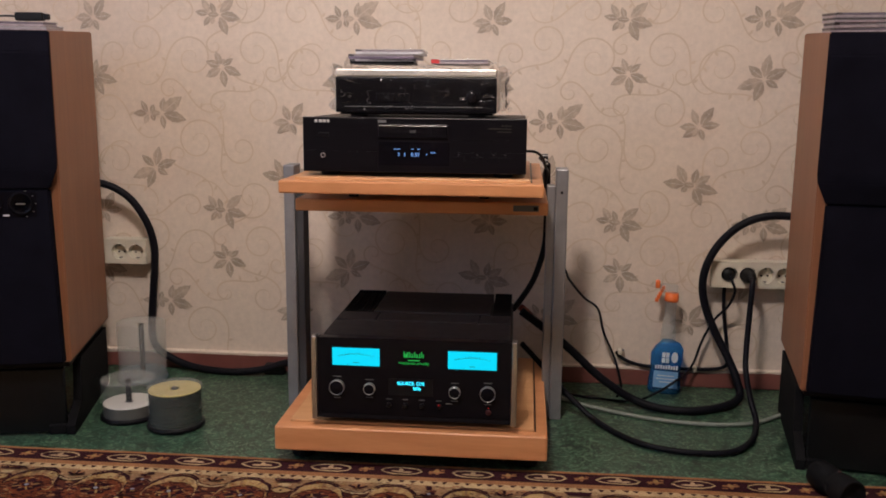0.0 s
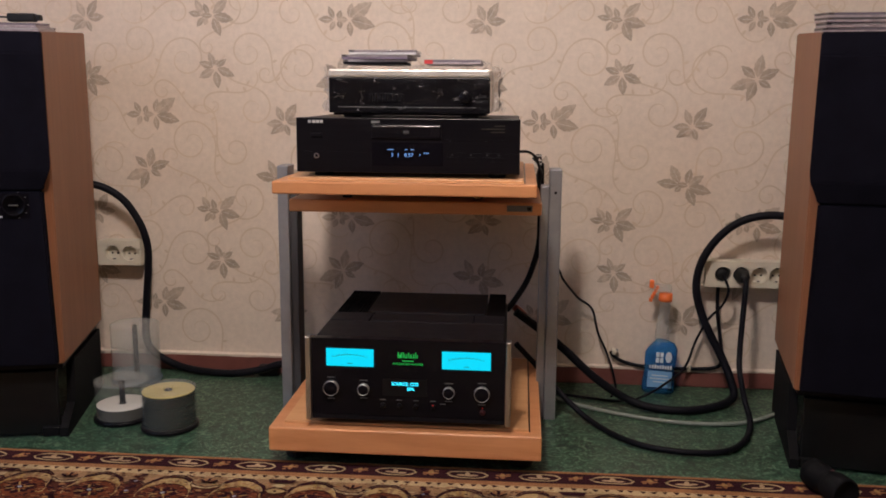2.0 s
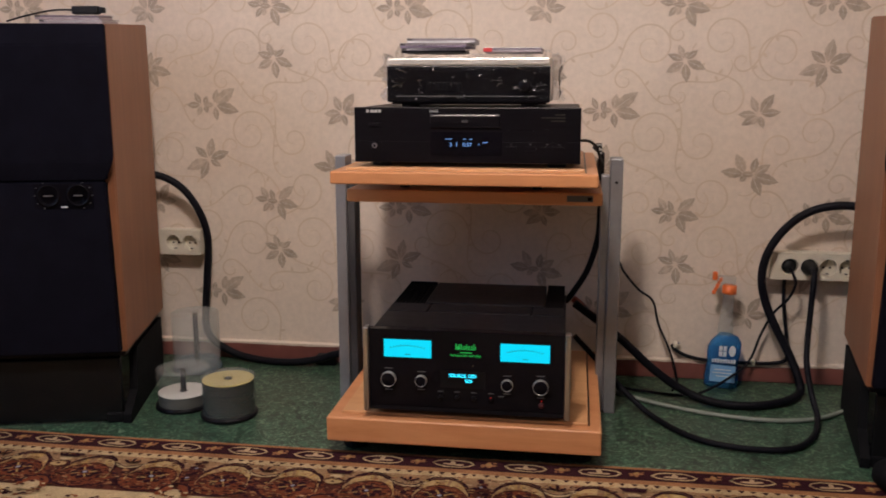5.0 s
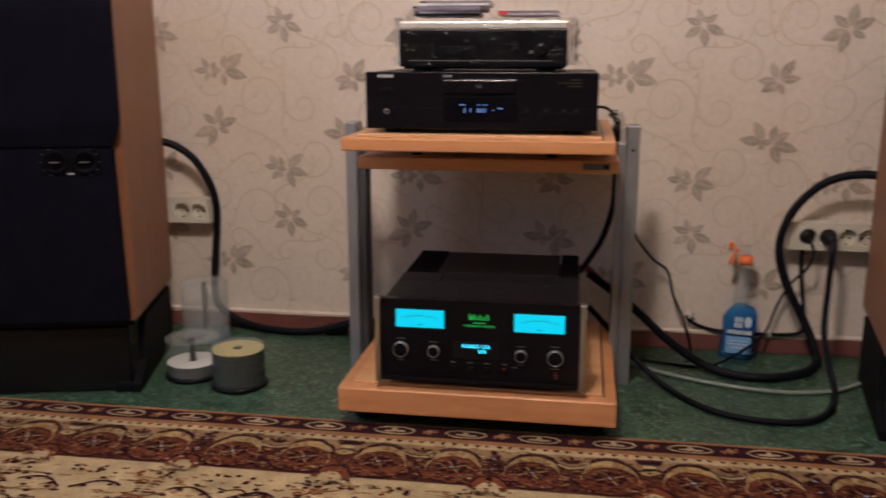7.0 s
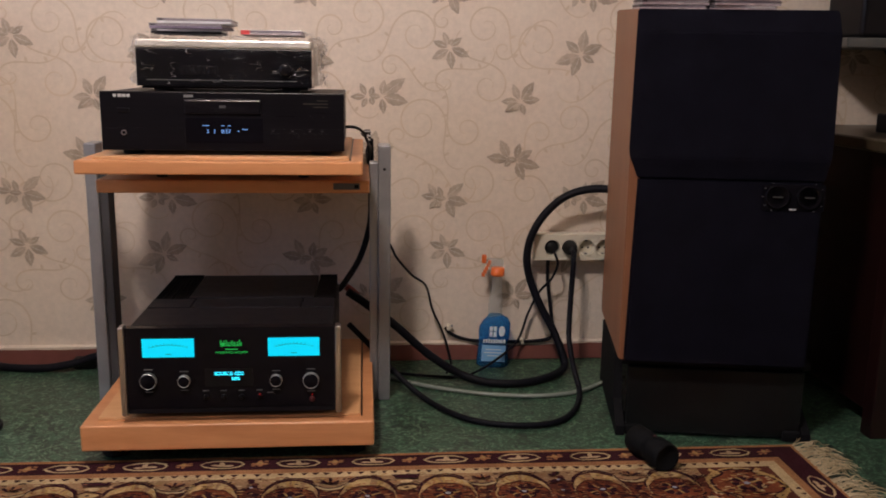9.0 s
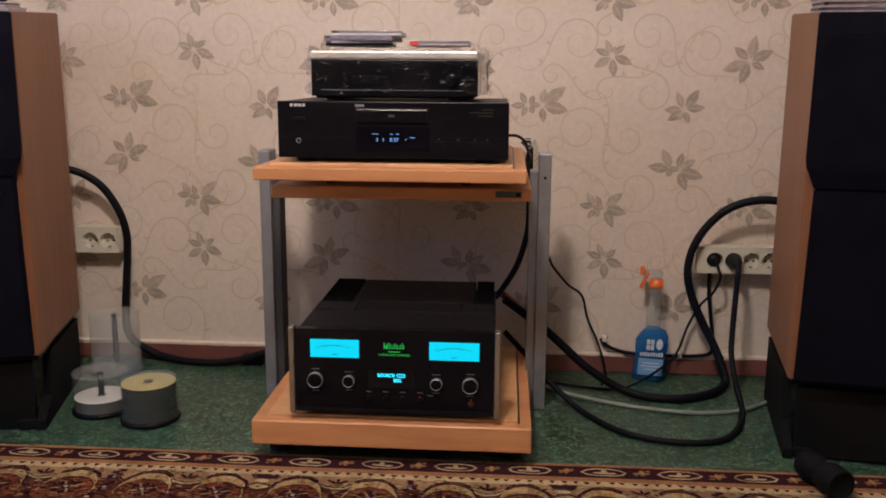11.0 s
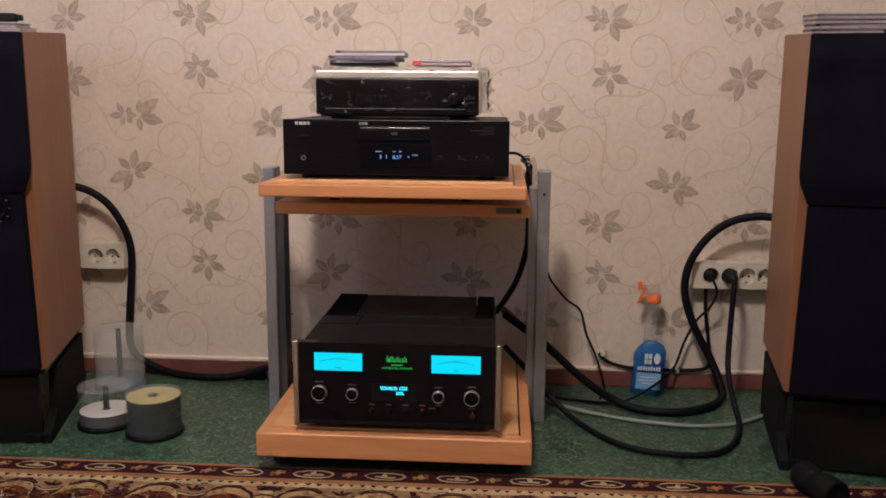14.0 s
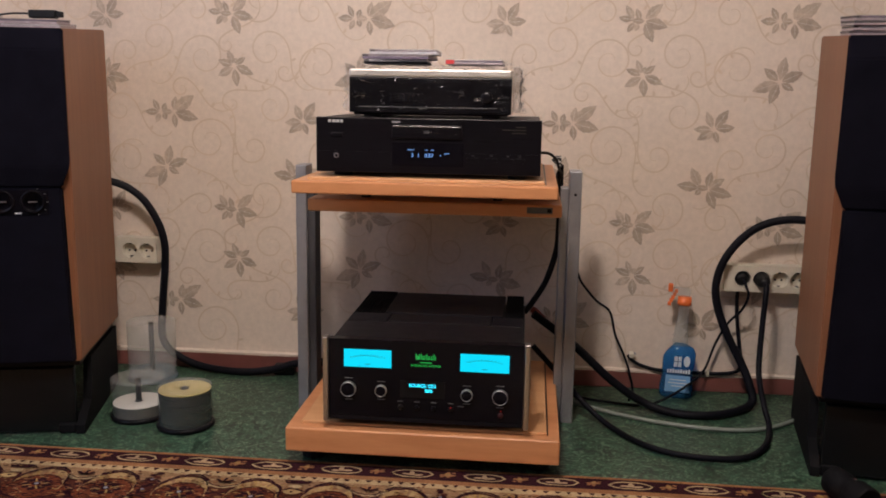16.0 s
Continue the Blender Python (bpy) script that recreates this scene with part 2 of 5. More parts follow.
M_paperw = plain("white_inlay_paper", (0.62, 0.60, 0.62), 0.5, 0, 0.2, 40)
M_violet = plain("violet_inlay_paper", (0.17, 0.13, 0.19), 0.5, 0, 0.3, 40)
M_mauve = plain("mauve_printed_edges", (0.36, 0.30, 0.32), 0.4, 0, 0.3, 60)
M_redp = plain("red_inlay", (0.55, 0.05, 0.05), 0.4)
M_maroon = plain("dark_red_wood", (0.012, 0.003, 0.003), 0.35, 0, 0.3, 8)
M_tabletop = plain("olive_brown_tabletop", (0.05, 0.04, 0.025), 0.3, 0, 0.2, 6)
M_screen = plain("switched_off_screen", (0.012, 0.013, 0.014), 0.18, 0, 0.1)
M_gstrip = plain("grey_shelf_edge", (0.09, 0.09, 0.09), 0.4)
R_cream, R_tan = pile("rug_cream", (0.43, 0.315, 0.175)), pile("rug_tan", (0.28, 0.132, 0.06))
R_rust, R_brown = pile("rug_rust", (0.165, 0.046, 0.021)), pile("rug_dark_brown", (0.033, 0.009, 0.013))
R_mix = pile("rug_red_brown", (0.085, 0.026, 0.017))
R_fringe = pile("cream_wool_fringe", (0.40, 0.32, 0.20), 0.3)
R_sand = pile("rug_sand", (0.27, 0.16, 0.085)); R_pale = pile("rug_grey_blue", (0.30, 0.30, 0.36)); R_gold = pile("rug_gold", (0.36, 0.225, 0.085)); R_hump = pile("rug_straw", (0.40, 0.27, 0.125)); R_pink = pile("rug_pale", (0.42, 0.29, 0.18))

# ---- mesh helpers ----
ORG = {}


def thing(name, label, category, base=(0, 0, 0), turn=0.0, group="", kind=""):
    o = new(name); o.empty_display_size = 0.05
    m = pose(*base, 0, 0, turn); o.matrix_world = m; ORG[o] = m
    return tagged(o, label, category, group, kind)


def part(name, bm, material, parent, label="", smooth=False, local=False):
    """Links bm as one mesh under a thing or part; vertices are in world metres unless local."""
    if not local: bm.transform(ORG[parent].inverted())
    me = bpy.data.meshes.new(name); bm.normal_update(); bm.to_mesh(me); bm.free()
    me.materials.append(material)
    if smooth: me.polygons.foreach_set("use_smooth", [True] * len(me.polygons))
    o = new(name, me); o.parent = parent; ORG[o] = ORG[parent]
    if label: o["label"] = label
    return o


def setting(name, bm, material, label, category, smooth=False):
    me = bpy.data.meshes.new(name); bm.normal_update(); bm.to_mesh(me); bm.free(); me.materials.append(material)
    if smooth: me.polygons.foreach_set("use_smooth", [True] * len(me.polygons))
    o = new(name, me); ORG[o] = Matrix.Identity(4)
    return tagged(o, label, category, "", "structure")


def box(x0, x1, y0, y1, z0, z1, bev=0.002, seg=2, bm=None):
    b = bmesh.new()
    bmesh.ops.create_cube(b, size=1, matrix=Matrix.Translation(((x0 + x1) / 2, (y0 + y1) / 2, (z0 + z1) / 2)) @ Matrix.Diagonal((x1 - x0, y1 - y0, z1 - z0, 1)))
    if bev: bmesh.ops.bevel(b, geom=b.edges[:], offset=bev, segments=seg, affect="EDGES", profile=0.5)
    return join(bm, b) if bm else b


def join(a, b):
    me = bpy.data.meshes.new("tmp"); b.to_mesh(me); b.free(); a.from_mesh(me); bpy.data.meshes.remove(me)
    return a


def lathe(profile, n=32, m=None, bm=None):
    """profile: (radius, height) from bottom to top, turned round z."""
    b = bmesh.new(); rings = []
    for r, z in profile:
        rings.append([b.verts.new((r * math.cos(2 * math.pi * i / n), r * math.sin(2 * math.pi * i / n), z)) for i in range(n)] if r > 1e-6 else [b.verts.new((0, 0, z))])
    for p, q in zip(rings, rings[1:]):
        for i in range(n):
            j = (i + 1) % n
            if len(p) == 1 and len(q) == 1: continue
            if len(p) == 1: b.faces.new((p[0], q[i], q[j]))
            elif len(q) == 1: b.faces.new((p[i], p[j], q[0]))
            else: b.faces.new((p[i], p[j], q[j], q[i]))
    bmesh.ops.recalc_face_normals(b, faces=b.faces[:])
    if m is not None: b.transform(m)
    return join(bm, b) if bm else b


def disc_y(x, y, z, r, d, n=28, bev=0.0, bm=None):
    """A short cylinder whose axis runs along y, front at y - d."""
    return lathe([(0, 0), (r, 0), (r, d - bev), (r - bev, d), (0, d)] if bev else [(0, 0), (r, 0), (r, d), (0, d)], n, pose(x, y, z, 90, 0, 0), bm)


def ring_y(x, y, z, r, w, d, n=36):
    return lathe([(r - w, 0), (r, 0), (r, d * 0.7), (r - w * 0.4, d), (r - w, d), (r - w, 0)], n, pose(x, y, z, 90, 0, 0))


def tube(name, pts, r, material, parent=None, label="", category="", smooth_pts=True):
    c = bpy.data.curves.new(name, "CURVE"); c.dimensions = "3D"; c.bevel_depth, c.bevel_resolution, c.resolution_u = r, 4, 10
    P = [Vector(q) for q in pts]; P = [P[0] * 2 - P[1]] + P + [P[-1] * 2 - P[-2]]; fine = []
    for i in range(1, len(P) - 2):
        p0, p1, p2, p3 = P[i - 1:i + 3]
        for k in range(8):
            t = k / 8
            fine.append(0.5 * (2 * p1 + (p2 - p0) * t + (2 * p0 - 5 * p1 + 4 * p2 - p3) * t * t + (3 * p1 - p0 - 3 * p2 + p3) * t ** 3))
    fine.append(P[-2])
    s = c.splines.new("POLY"); s.points.add(len(fine) - 1)
    for p, q in zip(s.points, fine): p.co = (*q, 1)
    c.use_fill_caps = True
    tmp = bpy.data.objects.new("tmp", c); scene.collection.objects.link(tmp)
    me = bpy.data.meshes.new_from_object(tmp.evaluated_get(bpy.context.evaluated_depsgraph_get()))
    bpy.data.objects.remove(tmp); bpy.data.curves.remove(c)
    me.name = name; me.materials.clear(); me.materials.append(material)
    me.polygons.foreach_set("use_smooth", [True] * len(me.polygons))
    if parent:
        me.transform(ORG[parent].inverted())
        o = new(name, me); o.parent = parent; ORG[o] = ORG[parent]
        if label: o["label"] = label
        return o
    o = new(name, me); ORG[o] = Matrix.Identity(4)
    return tagged(o, label, category)


def lettering(name, text, size, m, material, parent, depth=0.0004, sx=1.0):
    """Raised letters in the built-in font, facing -y at pose m."""
    c = bpy.data.curves.new(name, "FONT"); c.body, c.size, c.extrude = text, size, depth
    c.align_x, c.align_y = "CENTER", "CENTER"
    tmp = bpy.data.objects.new("tmp", c); scene.collection.objects.link(tmp)
    me = bpy.data.meshes.new_from_object(tmp.evaluated_get(bpy.context.evaluated_depsgraph_get()))
    bpy.data.objects.remove(tmp); bpy.data.curves.remove(c)
    me.materials.clear(); me.materials.append(material)
    me.transform(ORG[parent].inverted() @ m @ pose(0, 0, 0, 90, 0, 0) @ Matrix.Diagonal((sx, 1, 1, 1)))
    o = new(name, me); o.parent = parent; ORG[o] = ORG[parent]
    return o

# ---- room ----
WY = 2.352
setting("wall_north", box(-2.5, 2.4, WY, WY + 0.15, 0, 2.6, 0), M_paper, "cream wallpapered wall with brown leaf and scroll print", "wall")
# Unseen south wall: its dark colour is assumed, so glossy fronts reflect little.
setting("wall_south", box(-2.5, 2.4, -2.75, -2.6, 0, 2.6, 0), M_backwall, "plain dark brown wall behind the viewer", "wall")
setting("wall_east", box(2.4, 2.55, -2.75, WY + 0.15, 0, 2.6, 0), M_paper, "cream wallpapered side wall", "wall")
b = box(-2.65, -2.5, -2.75, -0.5, 0, 2.6, 0); box(-2.65, -2.5, 0.9, WY + 0.15, 0, 2.6, 0, bm=b)
box(-2.65, -2.5, -0.5, 0.9, 0, 0.8, 0, bm=b); box(-2.65, -2.5, -0.5, 0.9, 2.1, 2.6, 0, bm=b)
setting("wall_west", b, M_paper, "cream wallpapered side wall with a window opening", "wall")
setting("floor", box(-2.65, 2.55, -2.75, WY + 0.15, -0.1, 0, 0), M_lino, "dark green marbled linoleum floor", "floor")
setting("ceiling", box(-2.65, 2.55, -2.75, WY + 0.15, 2.6, 2.7, 0), M_white, "plain white ceiling", "ceiling")
setting("baseboard", box(-2.5, 2.4, WY - 0.014, WY - 0.0005, 0.0, 0.052, 0.004), M_skirt, "low reddish-brown painted skirting board", "baseboard")

# wallpaper print: leaf clusters and scrolls, thin relief on the wall
PW, PH, PX, PZ = 0.568, 0.5525, 0.2356, 0.875


def petal(bm, cx, cz, ang, ln, wd, y):
    """A pointed ovate leaf, widest before the middle, with a slightly ragged rim."""
    k, pts = 9, []
    for i in range(k + 1):
        s = i / k
        pts.append((s * ln, 0.0006 + wd * math.sin(math.pi * s ** 0.90)))
    ca, sa = math.cos(ang), math.sin(ang)
    jag = [1 + (0.10 if i % 2 else -0.06) * (0 < i < k) for i in range(k + 1)]
    up = [bm.verts.new((cx + p * ca - w * j * sa, y, cz + p * sa + w * j * ca)) for (p, w), j in zip(pts, jag)]
    dn = [bm.verts.new((cx + p * ca + w * j * sa, y, cz + p * sa - w * j * ca)) for (p, w), j in zip(pts, jag[::-1])]
    for i in range(k):
        bm.faces.new((up[i], dn[i], dn[i + 1], up[i + 1]))


def strip_curve(bm, pts, w, y):
    prev = None
    for i, (x, z) in enumerate(pts):
        a = pts[max(i - 1, 0)]; c = pts[min(i + 1, len(pts) - 1)]
        dx, dz = c[0] - a[0], c[1] - a[1]; ll = math.hypot(dx, dz) or 1
        ww = w * (0.35 + 0.65 * math.sin(math.pi * min(1, (i + 1) / len(pts) * 1.15)) ** 0.6)
        v = (bm.verts.new((x - dz / ll * ww, y, z + dx / ll * ww)), bm.verts.new((x + dz / ll * ww, y, z - dx / ll * ww)))
        if prev: bm.faces.new((prev[0], prev[1], v[1], v[0]))
        prev = v


def spiral(cx, cz, r0, a0, turns, sense):
    n = int(26 * turns)
    return [(cx + r0 * (1 - 0.8 * i / n) * math.cos(a0 + sense * 2 * math.pi * turns * i / n), cz + r0 * (1 - 0.8 * i / n) * math.sin(a0 + sense * 2 * math.pi * turns * i / n)) for i in range(n + 1)]


rnd = random.Random(5)
leaf, leaf2, vein, scrl = bmesh.new(), bmesh.new(), bmesh.new(), bmesh.new()
# sprays of leaves, each leaf from its foot to its tip, in centimetres from the spray's middle
SPRAY_DROOP = [(-0.3, 1.0, -1.9, 4.5), (-0.6, 0.5, -4.6, 2.0), (0.5, 0.7, 3.3, 2.9), (-0.4, -0.2, -4.6, -2.7), (0.6, 0.2, 5.4, -1.9), (0.1, -0.6, 0.6, -5.4), (0.1, 1.0, 0.8, 2.6)]
SPRAY_WING = [(0.5, 0.6, 4.9, 4.6), (0.6, 0.0, 6.5, -1.3), (0.4, -0.6, 2.5, -5.4), (-2.6, 0.6, -4.7, 4.3), (-3.0, 0.3, -6.5, 0.8), (-2.4, -0.4, -4.2, -3.0), (-1.5, -0.6, -2.0, -2.6), (-0.9, 0.4, -2.0, 3.4), (0.2, 0.0, -3.2, 0.2)]
SPRAY_STAR = [(0.1, 0.7, 1.1, 6.4), (0.6, 0.3, 6.0, 2.5), (-0.5, 0.5, -4.2, 3.7), (-0.5, -0.2, -7.2, -2.8), (-0.3, -0.6, -2.5, -5.7), (0.5, -0.3, 3.7, -2.0)]
SPRAY_TWIN = [(0.5, 0.5, 6.4, 5.0), (0.6, -0.1, 7.2, -1.7), (0.1, -0.6, 0.5, -4.6), (0.1, 0.6, 0.8, 4.6), (-4.4, 0.0, -8.5, 0.0), (-4.2, 0.4, -5.8, 3.6), (-4.0, -0.4, -5.2, -3.0), (-3.0, 0.2, -2.2, 2.6), (-2.9, -0.2, -2.2, -2.2), (-0.3, 0.0, -3.4, 0.2)]
SPRAY_OPEN = [(-0.4, 0.5, -2.3, 4.9), (0.4, 0.6, 3.3, 5.4), (0.6, 0.2, 5.4, 0.5), (-0.6, 0.0, -5.4, -0.1), (-0.5, -0.4, -4.2, -3.1), (0.2, -0.5, 1.4, -3.6), (-0.3, -0.4, -1.5, -2.8)]
SPRAY_LONG = [(-2.0, 0.8, -4.4, 5.6), (-2.4, 0.3, -8.0, 1.2), (0.0, 0.6, 0.9, 4.7), (0.5, 0.3, 4.6, 3.1), (0.6, -0.2, 7.0, -1.7), (0.2, -0.6, 2.3, -5.4), (-1.6, -0.2, -3.2, -1.6), (0.3, 0.1, -2.8, 0.4)]
FLOWERS = [(-0.010, 0.000, SPRAY_DROOP), (-0.015, 0.146, SPRAY_WING), (-0.218, -0.286, SPRAY_STAR), (-0.193, -0.129, SPRAY_TWIN), (0.180, -0.300, SPRAY_LONG), (0.187, -0.138, SPRAY_OPEN)]
SWIRLS = [(0.09, 0.06, 0.055, 0.4, 1.6, 1), (-0.10, 0.04, 0.06, 2.5, 1.7, -1), (0.10, -0.10, 0.05, 1.0, 1.5, -1), (-0.09, -0.20, 0.065, 0.2, 1.8, 1), (0.04, -0.22, 0.045, 3.4, 1.5, 1), (0.24, 0.02, 0.06, 4.4, 1.6, -1), (-0.24, 0.09, 0.05, 5.2, 1.6, 1), (0.07, 0.20, 0.06, 4.0, 1.7, 1), (-0.12, 0.17, 0.035, 2.0, 1.3, -1), (0.22, 0.17, 0.045, 0.7, 1.5, 1), (-0.02, -0.09, 0.03, 1.8, 1.3, 1), (0.25, -0.23, 0.035, 2.9, 1.4, -1), (-0.17, -0.05, 0.03, 0.9, 1.4, 1), (0.14, 0.0, 0.026, 5.5, 1.3, -1), (-0.03, 0.075, 0.024, 2.2, 1.3, 1), (-0.15, -0.24, 0.028, 4.1, 1.3, -1)]
YL = WY - 0.0018
for sx in range(-5, 4):
    for sz in range(-2, 4):
        ox, oz = PX + sx * PW, PZ + sz * PH + (PH / 2 if sx % 2 else 0)
        for fx, fz, spray in FLOWERS:
            x, z = ox + fx, oz + fz
            if x < -0.8: z += 0.012                        # the next strip of paper hangs a little higher
            if not (-2.4 < x < 2.3 and 0.1 < z < 2.5): continue
            for i, (bx, bz, tx, tz) in enumerate(spray):
                bx, bz, tx, tz = (0.01 * q for q in (bx, bz, tx, tz))
                a, ln = math.atan2(tz - bz, tx - bx) + rnd.uniform(-0.05, 0.05), math.hypot(tx - bx, tz - bz) * rnd.uniform(0.95, 1.04)
                petal(leaf if i % 3 else leaf2, x + bx, z + bz, a, ln, max(0.0075, ln * rnd.uniform(0.205, 0.24)), YL - 0.0001 * i)
                strip_curve(vein, [(x + bx + q * ln * math.cos(a), z + bz + q * ln * math.sin(a)) for q in (0.04, 0.5, 0.92)], 0.0007, YL - 0.0011)
                for q, side in ((0.3, 0.6), (0.3, -0.6), (0.55, 0.55), (0.55, -0.55)):
                    if ln > 0.035: strip_curve(vein, [(x + bx + q * ln * math.cos(a), z + bz + q * ln * math.sin(a)), (x + bx + q * ln * math.cos(a) + 0.16 * ln * math.cos(a + side), z + bz + q * ln * math.sin(a) + 0.16 * ln * math.sin(a + side))], 0.0004, YL - 0.0011)
        for si, (px, pz, r, a0, turns, sense) in enumerate(SWIRLS):
            YS = WY - 0.0004 - 0.00007 * si
            x, z = ox + px * 0.98, oz + pz * 0.98
            if not (-2.3 < x < 2.2 and 0.12 < z < 2.45): continue
            pts = spiral(x, z, r * 1.06, a0, turns * 0.80, sense)
            hd0 = math.atan2(pts[0][1] - pts[1][1], pts[0][0] - pts[1][0]); q = pts[0]; tail = []
            for k in range(17):                           # stem that swings away from the spiral
                hd0 += sense * (-0.17 + 0.032 * k); q = (q[0] + 0.0105 * math.cos(hd0), q[1] + 0.0105 * math.sin(hd0)); tail.insert(0, q)
                if k in (4, 9): petal(scrl, q[0], q[1], hd0 + 1.9 * sense, 0.016, 0.0032, YS - 0.00003)
            strip_curve(scrl, tail + pts, 0.0023, YS)
wall = bpy.data.objects["wall_north"]; ORG[wall] = Matrix.Identity(4)
for nm, bb, mm in (("leaf_print", leaf, M_leaf), ("light_leaf_print", leaf2, M_leaf2), ("leaf_vein_print", vein, M_vein), ("scroll_print", scrl, M_scroll)):
    bmesh.ops.recalc_face_normals(bb, faces=bb.faces[:])
    for f in bb.faces:
        f.normal_update()
        if f.normal.y > 0: f.normal_flip()
    tagged(part(nm, bb, mm, wall), kind="stuff")
edge = bmesh.new(); row = None                             # torn lower edge of the paper, lapping over the skirting
for i in range(491):
    x = -2.5 + 0.01 * i
    z = 0.047 + 0.005 * noise.noise(Vector((x * 3.1, 0.4, 0))) + 0.0022 * noise.noise(Vector((x * 27, 2.0, 0)))
    q = [edge.verts.new(p) for p in ((x, WY - 0.0145, z), (x, WY - 0.0152, 0.0535), (x, WY - 0.0012, 0.0565))]
    if row:
        for k in range(2): edge.faces.new((row[k], q[k], q[k + 1], row[k + 1]))
    row = q
part("paper_edge", edge, M_paper, wall, "uneven torn lower edge of the wallpaper")

# ---- hi-fi rack ----
def tray(rack, x0, x1, y0, y1, z0, z1, name):
    t = part(name, box(x0, x1, y0, y1, z0, z1, 0.004, 3), M_beech, rack)
    part("inset_panel", box(x0 + 0.028, x1 - 0.028, y0 + 0.03, y1 - 0.02, z1 - 0.004, z1 + 0.006, 0.0025), M_beech2, t, "paler beech panel set into the tray")
    part("shadow_gap", box(x1 - 0.0275, x1 - 0.0245, y0 + 0.031, y1 - 0.021, z1 - 0.003, z1 + 0.0012, 0), M_black, t, "dark joint beside the panel")
    return t


rack = thing("hifi_rack", "beech two-tier hi-fi rack with grey metal columns", "rack", (-0.29, 1.95, 0))
tray(rack, -0.582, 0.015, 1.665, 2.24, 0.045, 0.10, "lower_tray")
tray(rack, -0.575, -0.007, 1.715, 2.305, 0.608, 0.636, "upper_tray")
sb = part("support_board", box(-0.577, 0.007, 1.86, 2.20, 0.551, 0.580, 0.004, 3), M_beech, rack)
part("cross_beam", box(-0.602, -0.578, 2.05, 2.09, 0.555, 0.576, 0.002), M_alu, rack)
bd = part("badge", box(-0.072, -0.014, 1.8575, 1.8605, 0.560, 0.574, 0.0006), M_gstrip, sb, "small grey metal badge")
part("badge_mark", box(-0.026, -0.017, 1.8565, 1.8574, 0.563, 0.571, 0), M_black, bd)
for x in (-0.45, -0.14):
    for y in (1.92, 2.15):
        part("spike", lathe([(0.012, 0.580), (0.012, 0.59), (0.006, 0.606), (0, 0.606)], 16, Matrix.Translation((x, y, 0))), M_steel, rack)
for x0, x1, xi0, xi1 in ((-0.652, -0.624, -0.624, -0.603), (0.029, 0.059, 0.008, 0.029)):
    c = part("column", box(x0, x1, 2.035, 2.10, 0, 0.642, 0.003), M_alu, rack, "grey metal column")
    # The left rail is coloured dark for the shade inside its groove.
    part("rail", box(xi0 + 0.0005, xi1 - 0.0005, 2.043, 2.094, 0.0, 0.60, 0.002), M_slot if x0 < -0.3 else M_alu, c)
    part("screw", disc_y((x0 + x1) / 2, 2.0352, 0.585, 0.0035, 0.0015, 12), M_steel, c)
part("base_beam", box(-0.60, 0.006, 1.98, 2.16, 0.012, 0.045, 0.004), M_black, rack, "black base under the lower tray")
for x in (-0.54, -0.03):
    for y in (1.76, 2.18):
        part("foot", lathe([(0.0, 0), (0.026, 0.0), (0.028, 0.004), (0.028, 0.045), (0, 0.045)], 20, Matrix.Translation((x, y, 0))), M_rubber, rack, "black rubber foot")

# ---- amplifier ----
AX0, AX1, AY, AZ0, AZ1 = -0.498, -0.053, 1.675, 0.120, 0.306
amp = thing("amplifier", "black glass integrated amplifier with two glowing cyan meters", "amplifier", (-0.2755, 1.88, 0.106))
part("chassis", box(AX0 + 0.016, AX1 - 0.016, AY + 0.022, 2.13, AZ0 + 0.004, AZ1 - 0.024, 0.003), M_steel, amp)
part("top_cover", box(AX0 + 0.018, AX1 - 0.018, AY + 0.024, AY + 0.158, AZ1 - 0.0235, AZ1 - 0.004, 0.003), M_steel, amp)
for x0, x1 in ((AX0 + 0.019, -0.3865), (-0.3835, -0.1465), (-0.1435, AX1 - 0.019)):
    part("rear_cover", box(x0, x1, AY + 0.161, AY + 0.235, AZ1 - 0.0235, AZ1 - 0.0035, 0.002), M_steel, amp)
part("transformer_cover", box(-0.4025, -0.1195, AY + 0.238, 2.130, AZ1 - 0.0235, AZ1 - 0.002, 0.002), M_steel, amp)
for x0, x1 in ((AX0 + 0.020, -0.4055), (-0.1165, AX1 - 0.020)):
    hs = part("heat_sink", box(x0, x1, AY + 0.238, 2.130, AZ1 - 0.0235, AZ1 - 0.0080, 0.001), M_matte, amp, "black finned heat sink")
    k = 9
    for i in range(k):
        x = x0 + 0.002 + (x1 - x0 - 0.004) * i / (k - 1)
        part("fin", box(x - 0.0012, x + 0.0012, AY + 0.240, 2.128, AZ1 - 0.0080, AZ1 - 0.0035, 0), M_matte, hs)
    part("end_bar", box(x0, x1, 2.1305, 2.136, AZ1 - 0.0235, AZ1 - 0.002, 0.001), M_matte, hs)
part("glass_front", box(AX0 + 0.0125, AX1 - 0.0125, AY, AY + 0.021, AZ0 + 0.012, AZ1 - 0.003, 0.001), M_gloss, amp, "gloss black glass faceplate")
part("bottom_trim", box(AX0 + 0.0125, AX1 - 0.0125, AY + 0.001, AY + 0.021, AZ0, AZ0 + 0.0115, 0.002), M_steel, amp)
for x in (AX0, AX1 - 0.0118):
    part("side_trim", box(x, x + 0.0118, AY - 0.006, AY + 0.022, AZ0 - 0.002, AZ1, 0.003, 3), M_chrome, amp, "satin chrome end cap")
GY = AY - 0.0006
